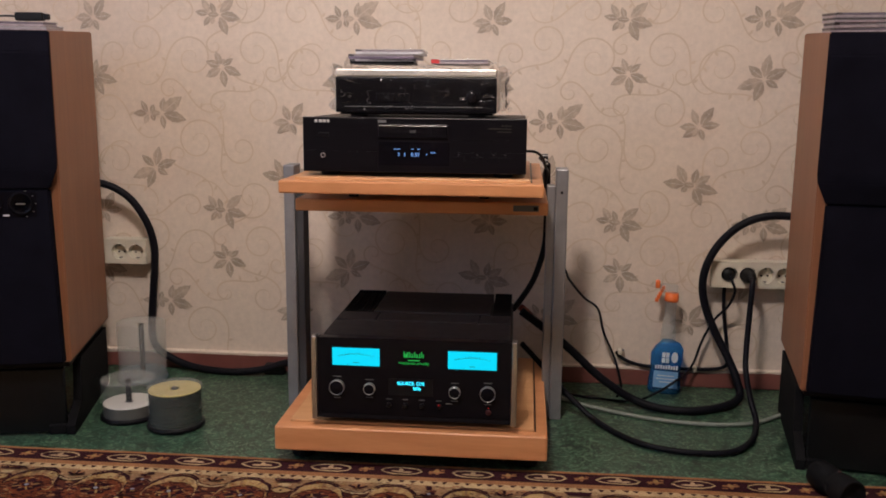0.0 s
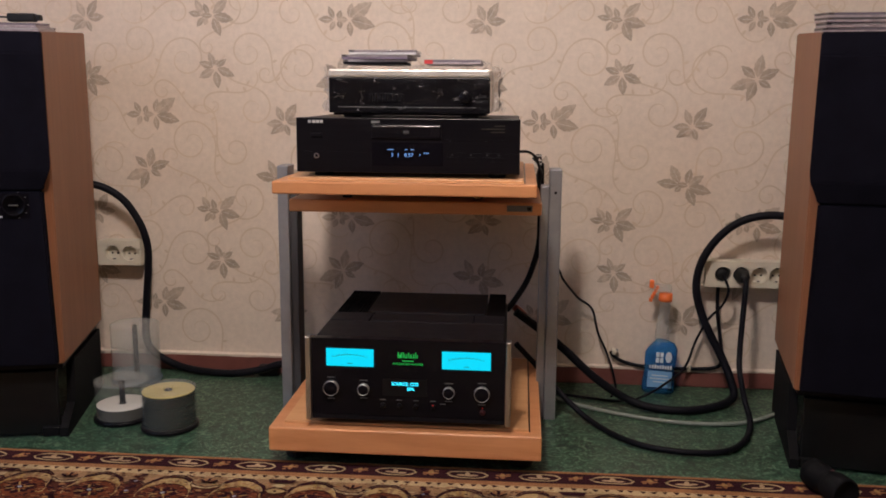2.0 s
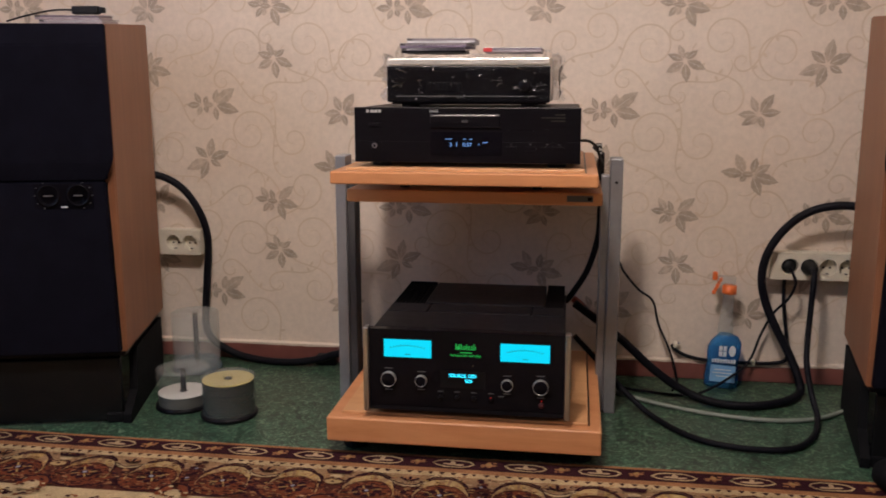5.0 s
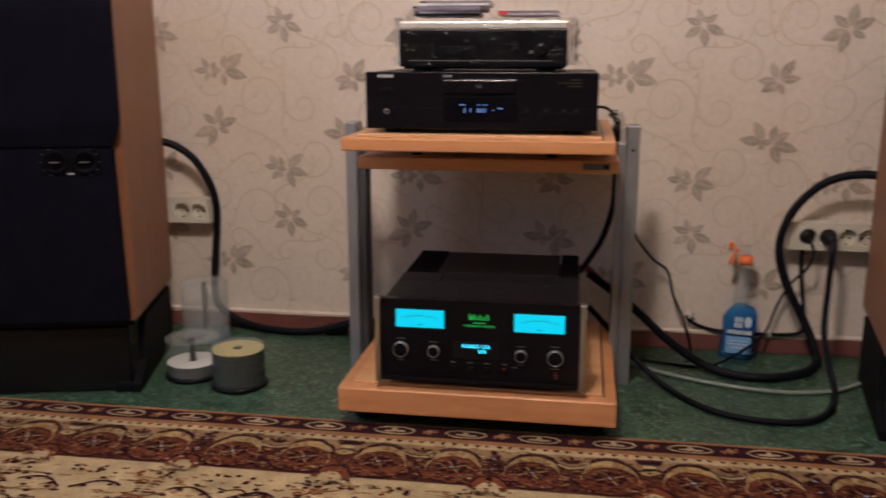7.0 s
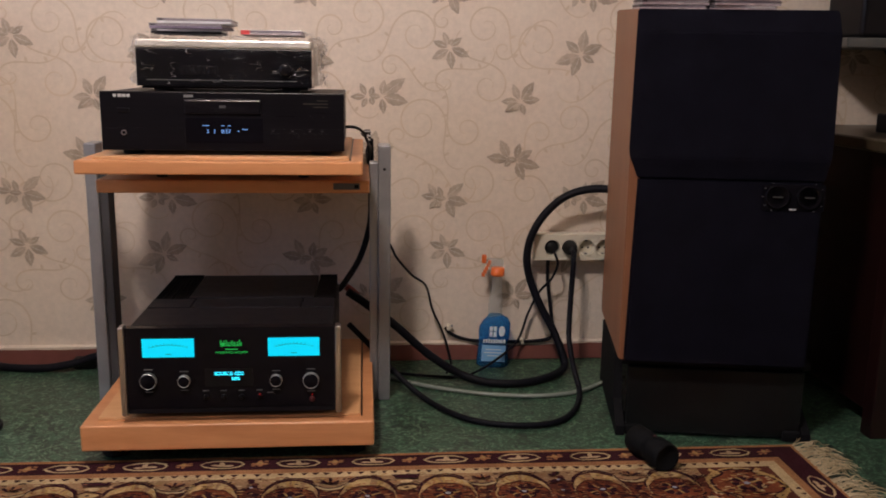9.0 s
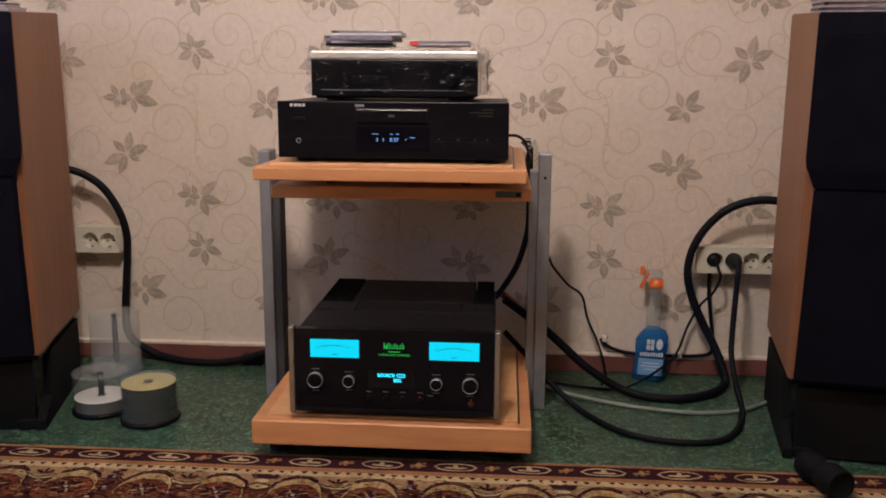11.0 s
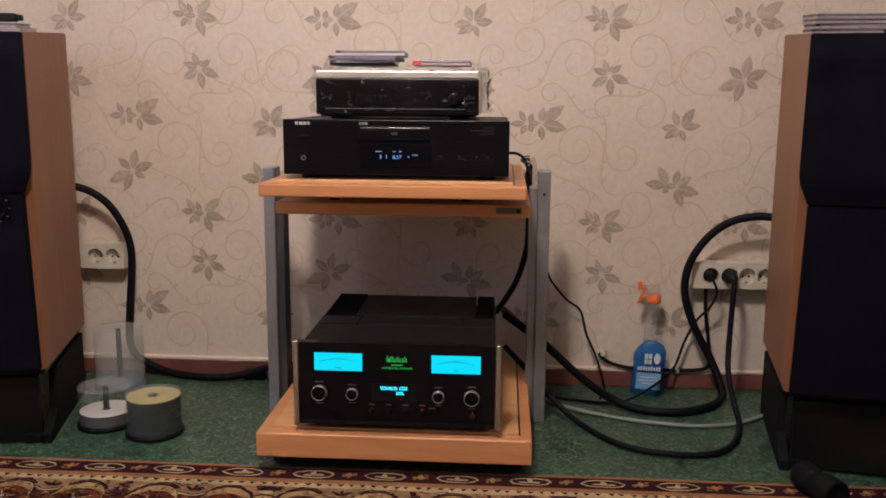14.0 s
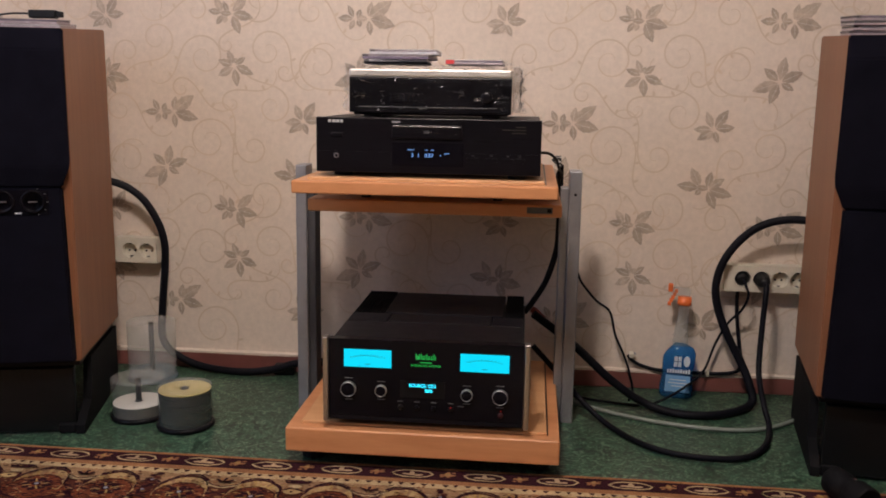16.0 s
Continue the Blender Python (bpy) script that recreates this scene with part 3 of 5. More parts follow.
for x0, x1 in ((-0.452, -0.349), (-0.201, -0.097)):
    mt = part("meter", box(x0, x1, AY - 0.001, AY + 0.0005, 0.242, 0.281, 0), M_cyan, amp, "glowing cyan power meter")
    sc = bmesh.new(); cx = (x0 + x1) / 2; pts = []
    for i in range(21):
        a = -0.5 + i / 20; pts.append((cx + 0.075 * a * 1.0, 0.268 - 0.012 * (a * 2) ** 2 * 0.5))
    strip_curve(sc, pts, 0.0005, AY - 0.0015)
    for i in range(0, 21, 2):
        bmesh.ops.create_cube(sc, size=1, matrix=Matrix.Translation((pts[i][0], AY - 0.0015, pts[i][1] + 0.0018)) @ Matrix.Diagonal((0.0007, 0.0002, 0.003, 1)))
    part("scale", sc, M_dark, mt)
    part("needle", box(cx - 0.018, cx - 0.0174, AY - 0.0016, AY - 0.0012, 0.244, 0.246, 0), M_dark, mt)
    for i, (w, zz) in enumerate(((0.012, 0.248),)):
        part("scale_print", box(cx - w / 2, cx + w / 2, AY - 0.0015, AY - 0.0012, zz, zz + 0.0012, 0), M_dark, mt)
for x, z, r in ((-0.442, 0.193, 0.0165), (-0.371, 0.192, 0.0125), (-0.186, 0.191, 0.0125), (-0.115, 0.190, 0.0165)):
    kn = part("knob", disc_y(x, AY, z, r - 0.0012, 0.0105, 32, 0.0012), M_gloss, amp, "black control knob", True)
    part("ring", ring_y(x, AY - 0.0005, z, r, 0.0011, 0.0105), M_ringm, kn, "bright chrome ring", True)
    part("caption", box(x - 0.009, x + 0.009, GY - 0.0003, GY, z + r + 0.006, z + r + 0.0074, 0), M_ink, amp)
    part("caption", box(x - 0.008, x + 0.008, GY - 0.0003, GY, z - r - 0.009, z - r - 0.0075, 0), M_ink, amp)
part("display_window", box(-0.330, -0.233, AY - 0.0006, AY + 0.0003, 0.178, 0.216, 0), M_black, amp)
lettering("display_text", "SOURCE: CD2", 0.0102, pose(-0.281, AY - 0.0012, 0.2055), M_cyant, amp, sx=0.92)
lettering("display_text", "50%", 0.0102, pose(-0.268, AY - 0.0012, 0.1945), M_cyant, amp)
lg = bmesh.new()
for dx, w, h in ((0, 0.0022, 0.013), (0.0030, 0.0042, 0.0022), (0.0030, 0.0042, 0.0075), (0.0068, 0.0020, 0.012), (0.0108, 0.0020, 0.0125), (0.0146, 0.0017, 0.0088), (0.0166, 0.0024, 0.0022), (0.0188, 0.0015, 0.0088), (0.0225, 0.0019, 0.0120), (0.0262, 0.0042, 0.0024), (0.0262, 0.0014, 0.0086), (0.0290, 0.0014, 0.0086), (0.0322, 0.0040, 0.0022), (0.0336, 0.0020, 0.0086), (0.0380, 0.0018, 0.0130), (0.0412, 0.0017, 0.0080)):
    box(-0.2965 + dx, -0.2965 + dx + w, GY - 0.0004, GY, 0.2640, 0.2640 + h, 0, bm=lg)
part("logo", lg, M_green, amp, "glowing green maker's mark")
part("model_print", box(-0.287, -0.262, GY - 0.0004, GY, 0.2565, 0.2585, 0), M_green, amp)
lettering("front_print", "INTEGRATED AMPLIFIER", 0.0062, pose(-0.2745, AY - 0.001, 0.2505), M_green, amp, sx=0.98)
for i, x in enumerate((-0.329, -0.293, -0.257, -0.220)):
    part("push_button", disc_y(x, AY, 0.156, 0.0055, 0.004, 20, 0.0008), M_black, amp, "", True)
    part("caption", box(x - 0.006, x + 0.006, GY - 0.0003, GY, 0.1685, 0.170, 0), M_ink, amp)
part("indicator_lamp", disc_y(-0.220, AY - 0.003, 0.1605, 0.0014, 0.0012, 12), M_red, amp, "tiny red lamp")
part("caption", box(-0.205, -0.192, GY - 0.0003, GY, 0.163, 0.1645, 0), M_ink, amp)
part("power_button", disc_y(-0.113, AY, 0.148, 0.006, 0.004, 20, 0.0008), M_dkred, amp, "dark red power button", True)
part("indicator_lamp", disc_y(-0.113, AY - 0.0001, 0.1575, 0.0012, 0.0008, 12), M_red, amp, "tiny red lamp")
for x in (AX0 + 0.05, AX1 - 0.05):
    for y in (AY + 0.06, 2.08):
        part("foot", lathe([(0, 0.106), (0.018, 0.106), (0.02, 0.108), (0.02, 0.125), (0, 0.125)], 20, Matrix.Translation((x, y, 0))), M_rubber, amp)

# ---- disc player ----
CX0, CX1, CY, CZ0, CZ1 = -0.531, -0.045, 1.765, 0.652, 0.770
cdp = thing("disc_player", "wide black compact disc player with a lit display", "disc player", (-0.288, 1.95, 0.640))
part("case", box(CX0 + 0.004, CX1 - 0.004, CY + 0.02, 2.14, CZ0 + 0.002, CZ1 - 0.001, 0.002), M_steel, cdp)
part("front_panel", box(CX0, CX1, CY, CY + 0.019, CZ0, CZ1, 0.002), M_face, cdp)
part("lower_band", box(CX0 + 0.001, -0.366, CY - 0.0009, CY, CZ0 + 0.005, CZ0 + 0.045, 0), M_face, cdp)
part("lower_band", box(-0.208, CX1 - 0.001, CY - 0.0009, CY, CZ0 + 0.005, CZ0 + 0.045, 0), M_face, cdp)
dt = part("disc_tray", box(-0.364, -0.214, CY - 0.004, CY + 0.002, 0.727, 0.756, 0.0012), M_face, cdp)
part("tray_edge", box(-0.362, -0.216, CY - 0.0055, CY - 0.003, 0.7515, 0.7535, 0.0004), M_chrome, dt, "thin bright edge")
part("tray_mark", box(-0.296, -0.283, CY - 0.0045, CY - 0.0038, 0.738, 0.744, 0), M_slot, dt)
part("display_window", box(-0.364, -0.210, CY - 0.0012, CY + 0.0003, 0.668, 0.718, 0), M_gloss, cdp, "smoked display window")
for x, s, z in ((-0.320, "3", 0.691), (-0.307, "1", 0.691), (-0.284, "0.57", 0.691)):
    lettering("display_digit", s, 0.0112, pose(x, CY - 0.0018, z), M_blue, cdp)
for x, w in ((-0.324, 0.014), (-0.290, 0.006), (-0.277, 0.006)):
    part("display_bar", box(x - w / 2, x + w / 2, CY - 0.0018, CY - 0.0013, 0.7025, 0.7037, 0), M_blue, cdp)
for x in (-0.2595, -0.250, -0.246, -0.242):
    part("display_dot", box(x - 0.0011, x + 0.0011, CY - 0.0018, CY - 0.0013, 0.695 if x > -0.255 else 0.691, 0.6972 if x > -0.255 else 0.6932, 0), M_blue, cdp)
bb = bmesh.new()
for i, w in enumerate((0.006, 0.0075, 0.007, 0.006)): box(-0.504 + i * 0.0088, -0.504 + i * 0.0088 + w, CY - 0.0006, CY, 0.7585, 0.7645, 0, bm=bb)
part("maker_mark", bb, M_tie, cdp, "pale maker's mark")
part("format_mark", box(-0.366, -0.347, CY - 0.0006, CY, 0.759, 0.7645, 0), M_ink, cdp)
for x0, x1, z in ((-0.100, -0.078, 0.754), (-0.128, -0.078, 0.7475), (-0.108, -0.078, 0.741)):
    part("gold_print", box(x0, x1, CY - 0.0006, CY, z, z + 0.0022, 0), M_gold, cdp)
part("headphone_jack", ring_y(-0.486, CY - 0.002, 0.688, 0.0055, 0.002, 0.004), M_chrome, cdp, "", True)
part("power_key", box(-0.497, -0.473, CY - 0.003, CY, 0.729, 0.737, 0.001), M_face, cdp)
for x in (-0.19, -0.15, -0.115, -0.09):
    part("key", box(x - 0.012, x + 0.012, CY - 0.0022, CY - 0.0008, 0.678, 0.688, 0.0003), M_face, cdp)
    part("key_print", box(x - 0.002, x + 0.002, CY - 0.0014, CY - 0.0008, 0.6925, 0.6938, 0), M_ink, cdp)
for x in (-0.20, -0.15, -0.115, -0.085):
    part("key", box(x - 0.006, x + 0.006, CY - 0.0008, CY, 0.720, 0.724, 0), M_face, cdp)
for x in (CX0 + 0.05, CX1 - 0.05):
    for y in (CY + 0.05, 2.08):
        part("foot", lathe([(0, 0.6422), (0.020, 0.6422), (0.021, 0.644), (0.021, 0.656), (0, 0.656)], 20, Matrix.Translation((x, y, 0))), M_rubber, cdp)
for z in (0.675, 0.735):
    part("side_screw", lathe([(0, 0), (0.004, 0), (0.004, 0.003), (0, 0.003)], 12, pose(CX1 - 0.004, CY + 0.08, z, 0, 90, 0)), M_steel, cdp)

# ---- film-wrapped component ----
UX0, UX1, UY, UZ0, UZ1 = -0.465, -0.112, 1.80, 0.780, 0.878
unit = thing("tuner", "black and silver hi-fi component still wrapped in clear film", "tuner", (-0.28, 1.93, 0.770))
part("case", box(UX0, UX1, UY + 0.015, 2.06, UZ0, UZ1 - 0.004, 0.002), M_silver, unit, "silver case")
part("front_panel", box(UX0, UX1, UY, UY + 0.0145, UZ0, UZ1 - 0.0215, 0.002), M_black, unit, "black front panel")
part("front_top", box(UX0, UX1, UY - 0.001, UY + 0.0145, UZ1 - 0.021, UZ1 - 0.004, 0.004), M_silver, unit, "silver upper edge")
# Added black sheet: keeps the shaded gap under the case dark.
part("base_pan", box(UX0 + 0.008, UX1 - 0.008, UY + 0.010, 2.05, UZ0 - 0.0045, UZ0 - 0.0003, 0.001), M_black, unit, "black base pan")
part("strip", box(UX0 + 0.02, UX1 - 0.03, UY - 0.0012, UY, UZ0 + 0.012, UZ0 + 0.0135, 0), M_ink, unit)
for i in range(7):
    x = -0.375 + i * 0.011
    part("key", box(x, x + 0.007, UY - 0.003, UY, UZ0 + 0.024, UZ0 + 0.042, 0.001), M_face, unit)
part("tuning_knob", disc_y(-0.165, UY, UZ0 + 0.035, 0.013, 0.012, 28, 0.002), M_face, unit, "", True)
for x in (UX0 + 0.045, UX1 - 0.045):
    for y in (UY + 0.04, 2.02):
        part("foot", lathe([(0, 0.770), (0.020, 0.770), (0.020, 0.782), (0, 0.782)], 18, Matrix.Translation((x, y, 0))), M_rubber, unit)


def film():
    """A crumpled clear bag round the component, open under it."""
    b = bmesh.new(); nu, nv = 260, 52
    cx, cy = (UX0 + UX1) / 2, (UY + 2.06) / 2; hx, hy = (UX1 - UX0) / 2, (2.06 - UY) / 2
    rows = []
    for j in range(nv + 1):
        v = j / nv; row = []
        for i in range(nu):
            a = 2 * math.pi * i / nu; c, s = math.cos(a), math.sin(a)
            k = 1 / max(abs(c), abs(s)); qx, qy = c * k, s * k
            z = UZ0 + 0.001 + (UZ1 - UZ0 + 0.001) * min(1, v * 1.6)
            sh = 1 if v < 0.62 else 1 - (v - 0.62) / 0.38 * 0.96
            side = min(1.0, max(0.0, (abs(qx) - abs(qy)) * 2.2)); side = side * side * (3 - 2 * side)
            off = (0.004 + 0.010 * side) * (1 if v < 0.66 else 0.3)
            x = cx + qx * (hx * sh + off); y = cy + qy * (hy * sh + off)
            p = Vector((x * 55, y * 55, z * 70))
            d = (noise.noise(p) * 0.002 + abs(noise.noise(p * 2.3)) * 0.0016) * (1 if v < 0.42 else 2.4) + abs(noise.noise(p * 0.45)) * (0.003 + 0.026 * side)
            nx, ny = (qx, 0) if abs(qx) > abs(qy) else (0, qy)
            if v < 0.64: x, y = x + nx * abs(d), y + ny * abs(d)
            else: z += abs(d) * 0.6 + 0.002
            row.append(b.verts.new((x, y, z)))
        rows.append(row)
    for r, q in zip(rows, rows[1:]):
        for i in range(nu):
            b.faces.new((r[i], r[(i + 1) % nu], q[(i + 1) % nu], q[i]))
    return b


fw = part("film_wrap", film(), M_film, unit, "crinkled clear plastic film")
for k, (ex, sg) in enumerate(((UX0 - 0.002, -1), (UX1 + 0.002, 1))):
    b = bmesh.new(); rows = []                            # loose folded ends of the bag
    for j in range(25):
        v = j / 24; row = []
        reach = 0.012 + 0.016 * (0.5 + noise.noise(Vector((v * 5, 3.1 * k, 0)))) * math.sin(math.pi * min(1, 0.15 + v * 0.85)) ** 0.5
        for i in range(11):
            u = i / 10; q = Vector((u * 3 + 3 * k, v * 7, 2.0 * k))
            row.append(b.verts.new((ex + sg * reach * u, UY + 0.035 + 0.020 * u + 0.010 * noise.noise(q), UZ0 + 0.004 + (UZ1 - UZ0) * v + 0.003 * noise.noise(q + Vector((0, 0, 7))))))
        rows.append(row)
    for r0, r1 in zip(rows, rows[1:]):
        for i in range(10): b.faces.new((r0[i], r0[i + 1], r1[i + 1], r1[i]))
    part("folded_end", b, M_film2, fw, "bunched end of the film", True)


# ---- jewel cases ----
def jewel_case(x, y, z, turn, inlay, label="slim clear disc case with a printed inlay", h=0.0102, w=0.142, d=0.125, group="", tray=None, tilt=0.0):
    o = thing("disc_case", label, "disc case", (x, y, z), turn, group)
    o.matrix_world = pose(x, y, z, tilt, 0, turn)
    part("tray", box(-w / 2, w / 2, -d / 2, d / 2, 0, 0.0046, 0.0006), tray or M_mauve, o, local=True)
    part("lid", box(-w / 2 - 0.0006, w / 2 + 0.0006, -d / 2 - 0.0006, d / 2 + 0.0006, 0.0048, h, 0.0008), M_cased, o, "clear lid", local=True)
    part("inlay", box(-w / 2 + 0.012, w / 2 - 0.002, -d / 2 + 0.002, d / 2 - 0.002, 0.0054, h - 0.0012, 0), inlay, o, local=True)
    part("hinge_bar", box(-w / 2 + 0.001, -w / 2 + 0.011, -d / 2 + 0.001, d / 2 - 0.001, 0.0053, h - 0.001, 0), M_steel, o, local=True)
    return o


TOPZ = UZ1 + 0.008
jewel_case(-0.372, 1.90, TOPZ, 3, M_paperw, tray=M_steel)
jewel_case(-0.366, 1.895, TOPZ + 0.0104, -3, M_mauve, tray=M_violet, w=0.148)
jewel_case(-0.354, 1.90, TOPZ + 0.0208, 2, M_mauve, tray=M_paperw, w=0.150)
cs = jewel_case(-0.196, 1.90, TOPZ, 0, M_violet, "clear disc case with a red spine end", w=0.125)
part("spine_end", box(-0.0627, -0.044, -0.0645, -0.0632, 0.0008, 0.0094, 0), M_redp, cs, "red spine end", local=True)


# ---- loudspeakers ----
RISE = 0.024


def loudspeaker(x, y, turn, inner, label):
    """Origin: the front lower corner on the rack's side, on the floor. inner is +1 when the cabinet reaches towards +x."""
    s = thing("loudspeaker", label, "loudspeaker", (x, y, 0), turn, "pair of loudspeakers")
    w, d = (0.405 if inner > 0 else 0.42), 0.44
    wo = w + 0.04
    def bx(u0, u1, *a, **k):
        u0, u1 = (u0, u1) if inner > 0 else (-u1, -u0)
        return box(u0, u1, *a, **k)
    cb = bx(0, w, 0.022, d, 0.185, 0.952, 0)
    for v in cb.verts:                                    # the top rises towards the back
        if v.co.z > 0.5 and v.co.y > 0.2: v.co.z += RISE
    bmesh.ops.bevel(cb, geom=cb.edges[:], offset=0.003, segments=2, affect="EDGES")
    part("cabinet", cb, M_veneer, s, "cherry veneered cabinet", local=True)
    b = bmesh.new(); e0, e1 = (0.018, 0.010)                # lower front: set in at its sides, most of all at the waist
    vs = [b.verts.new((inner * u, yy, zz)) for yy in (0.0, 0.0215) for u, zz in ((e1, 0.188), (w, 0.188), (w, 0.60), (e0, 0.60))]
    b.faces.new(vs[:4]); b.faces.new(vs[4:][::-1])
    for i in range(4): b.faces.new((vs[i], vs[(i + 1) % 4], vs[4 + (i + 1) % 4], vs[4 + i]))
    bmesh.ops.recalc_face_normals(b, faces=b.faces[:]); bmesh.ops.bevel(b, geom=b.edges[:], offset=0.004, segments=2, affect="EDGES")
    part("lower_front", b, M_grille, s, "black lower front", local=True)
    # upper grille: bulges towards its chamfered lower edge
    b = bmesh.new(); u0, u1 = (-0.001, w + 0.001) if inner > 0 else (-w - 0.001, 0.001)
    prof = [(0.0215, 0.9535, 0.0), (0.014, 0.9510, 0.0), (-0.006, 0.905, 0.003), (-0.012, 0.665, 0.007), (-0.011, 0.647, 0.007), (0.0, 0.601, -0.017), (0.0215, 0.601, -0.017)]
    li, ri = (1, 0) if inner > 0 else (0, 1)                # only the inner side is set in at the waist
    ls = [b.verts.new((u0 - (du if li else max(du, 0)), py, pz)) for py, pz, du in prof]; rs = [b.verts.new((u1 + (du if ri else max(du, 0)), py, pz)) for py, pz, du in prof]
    for i in range(len(prof)):
        j = (i + 1) % len(prof); b.faces.new((ls[i], ls[j], rs[j], rs[i]))
    b.faces.new(ls[::-1]); b.faces.new(rs); bmesh.ops.recalc_face_normals(b, faces=b.faces[:])
    bmesh.ops.bevel(b, geom=[e for e in b.edges], offset=0.003, segments=2, affect="EDGES")
    part("upper_grille", b, M_grille, s, "black cloth grille", local=True)
    pw = part("control_plate", box(PORT[inner] - 0.065, PORT[inner] + 0.065, -0.002, -0.0005, 0.538, 0.594, 0.0005), M_gloss, s, local=True)
    for dx in (-0.033, 0.033):
        part("dial", lathe([(0.024, 0), (0.027, 0.001), (0.027, 0.003), (0.022, 0.0035), (0.020, 0.0), (0.0, 0.0)], 32, pose(PORT[inner] + dx, -0.002, 0.568, 90, 0, 0)), M_gloss, pw, "round level control", True, True)
        part("pointer", box(PORT[inner] + dx - 0.010, PORT[inner] + dx + 0.010, -0.008, -0.003, 0.5668, 0.5692, 0.0008), M_chrome, pw, "bright pointer", local=True)
        for k in range(5):
            a = radians(110 + k * 35) if dx < 0 else radians(-70 + k * 35)
            px, pz = PORT[inner] + dx + 0.031 * math.cos(a), 0.568 + 0.031 * math.sin(a)
            part("tick", box(px - 0.002, px + 0.002, -0.0028, -0.0019, pz - 0.0006, pz + 0.0006, 0), M_ink, pw, local=True)
    part("name_mark", box(PORT[inner] - 0.007, PORT[inner] + 0.007, -0.0030, -0.0019, 0.540, 0.5435, 0), M_paperw, pw, "small white mark", local=True)
    part("stand_panel", bx(0.026, wo - 0.026, 0.040, 0.060, 0.006, 0.164, 0.003), M_standg, s, "gloss black stand panel", local=True)
    part("stand_top", bx(0.012, wo - 0.012, 0.05, d - 0.02, 0.165, 0.1845, 0.003), M_black, s, local=True)
    for u in (0.004, wo - 0.024):
        b = bmesh.new(); uu0, uu1 = (u, u + 0.02) if inner > 0 else (-u - 0.02, -u)
        pr = [(0.03, 0.0), (0.03, 0.022), (0.11, 0.06), (0.13, 0.165), (d - 0.02, 0.165), (d - 0.02, 0.0)]
        ls = [b.verts.new((uu0, py, pz)) for py, pz in pr]; rs = [b.verts.new((uu1, py, pz)) for py, pz in pr]
        for i in range(len(pr)):
            j = (i + 1) % len(pr); b.faces.new((ls[i], ls[j], rs[j], rs[i]))
        b.faces.new(ls[::-1]); b.faces.new(rs); bmesh.ops.recalc_face_normals(b, faces=b.faces[:])
        sf = part("stand_foot", b, M_matte, s, "black stand foot", local=True)
        ub = u + (0.021 if u < 0.1 else -0.041)
        part("toe_block", bx(ub, ub + 0.04, 0.034, 0.12, 0.0, 0.026, 0.004), M_matte, sf, local=True)
    return s


PORT = {1: 0.343, -1: -0.112}
loudspeaker(0.563, 1.765, -9.8, 1, "tall black-fronted loudspeaker in cherry veneer beside wall sockets")
loudspeaker(-1.105, 1.775, 14.5, -1, "tall black-fronted loudspeaker in cherry veneer beside disc spindles")

# ---- rug ----
RX0, RX1, RY1, RY0 = -2.1, 0.952, 1.703, -0.4
rug = thing("rug", "oriental pile rug in cream, rust and dark brown with fringe", "rug", (-0.5, 0.7, 0))
BANDS = [(0.0, 0.010, R_tan, "selvage"), (0.010, 0.062, R_brown, "guard_band"), (0.062, 0.080, R_tan, "plain_band"), (0.080, 0.104, R_cream, "tooth_band"), (0.104, 0.262, R_mix, "main_border"), (0.262, 0.283, R_cream, "inner_edge")]


def sway(u):
    """How far the rug's long edge wanders from a straight line."""
    return 0.0055 * noise.noise(Vector((u * 2.3, 0.0, 3.0))) * min(1.0, max(0.0, (0.62 - u) * 3))


def woven_strip(v0, v1, low):
    b = bmesh.new(); prev = None; n = 150
    for i in range(n + 1):
        x = RX0 + (RX1 - v0 - RX0) * i / n; y = RY1 + sway(x)
        q = [b.verts.new(p) for p in ((x, y - v0, 0.0 if low else 0.0075), (x, y - v0, 0.008), (x, y - v1, 0.008))]
        if prev:
            for k in (0, 1): b.faces.new((prev[k], prev[k + 1], q[k + 1], q[k]))
        prev = q
    bmesh.ops.recalc_face_normals(b, faces=b.faces[:])
    if sum(f.normal.z for f in b.faces) < 0: bmesh.ops.reverse_faces(b, faces=b.faces[:])
    return b


for v0, v1, mm, nm in BANDS:
    b = woven_strip(v0, v1, v0 == 0)
    box(RX1 - v1, RX1 - v0, RY0, RY1 - v1, 0.0, 0.008, 0, bm=b)
    part(nm, b, mm, rug)
part("backing", box(RX0, RX1 - 0.012, RY0, RY1 - 0.012, 0.0, 0.0068, 0), R_tan, rug, "woven backing")
part("field", box(RX0, RX1 - 0.283, RY0, RY1 - 0.275, 0.0069, 0.0078, 0), R_cream, rug, "cream field")


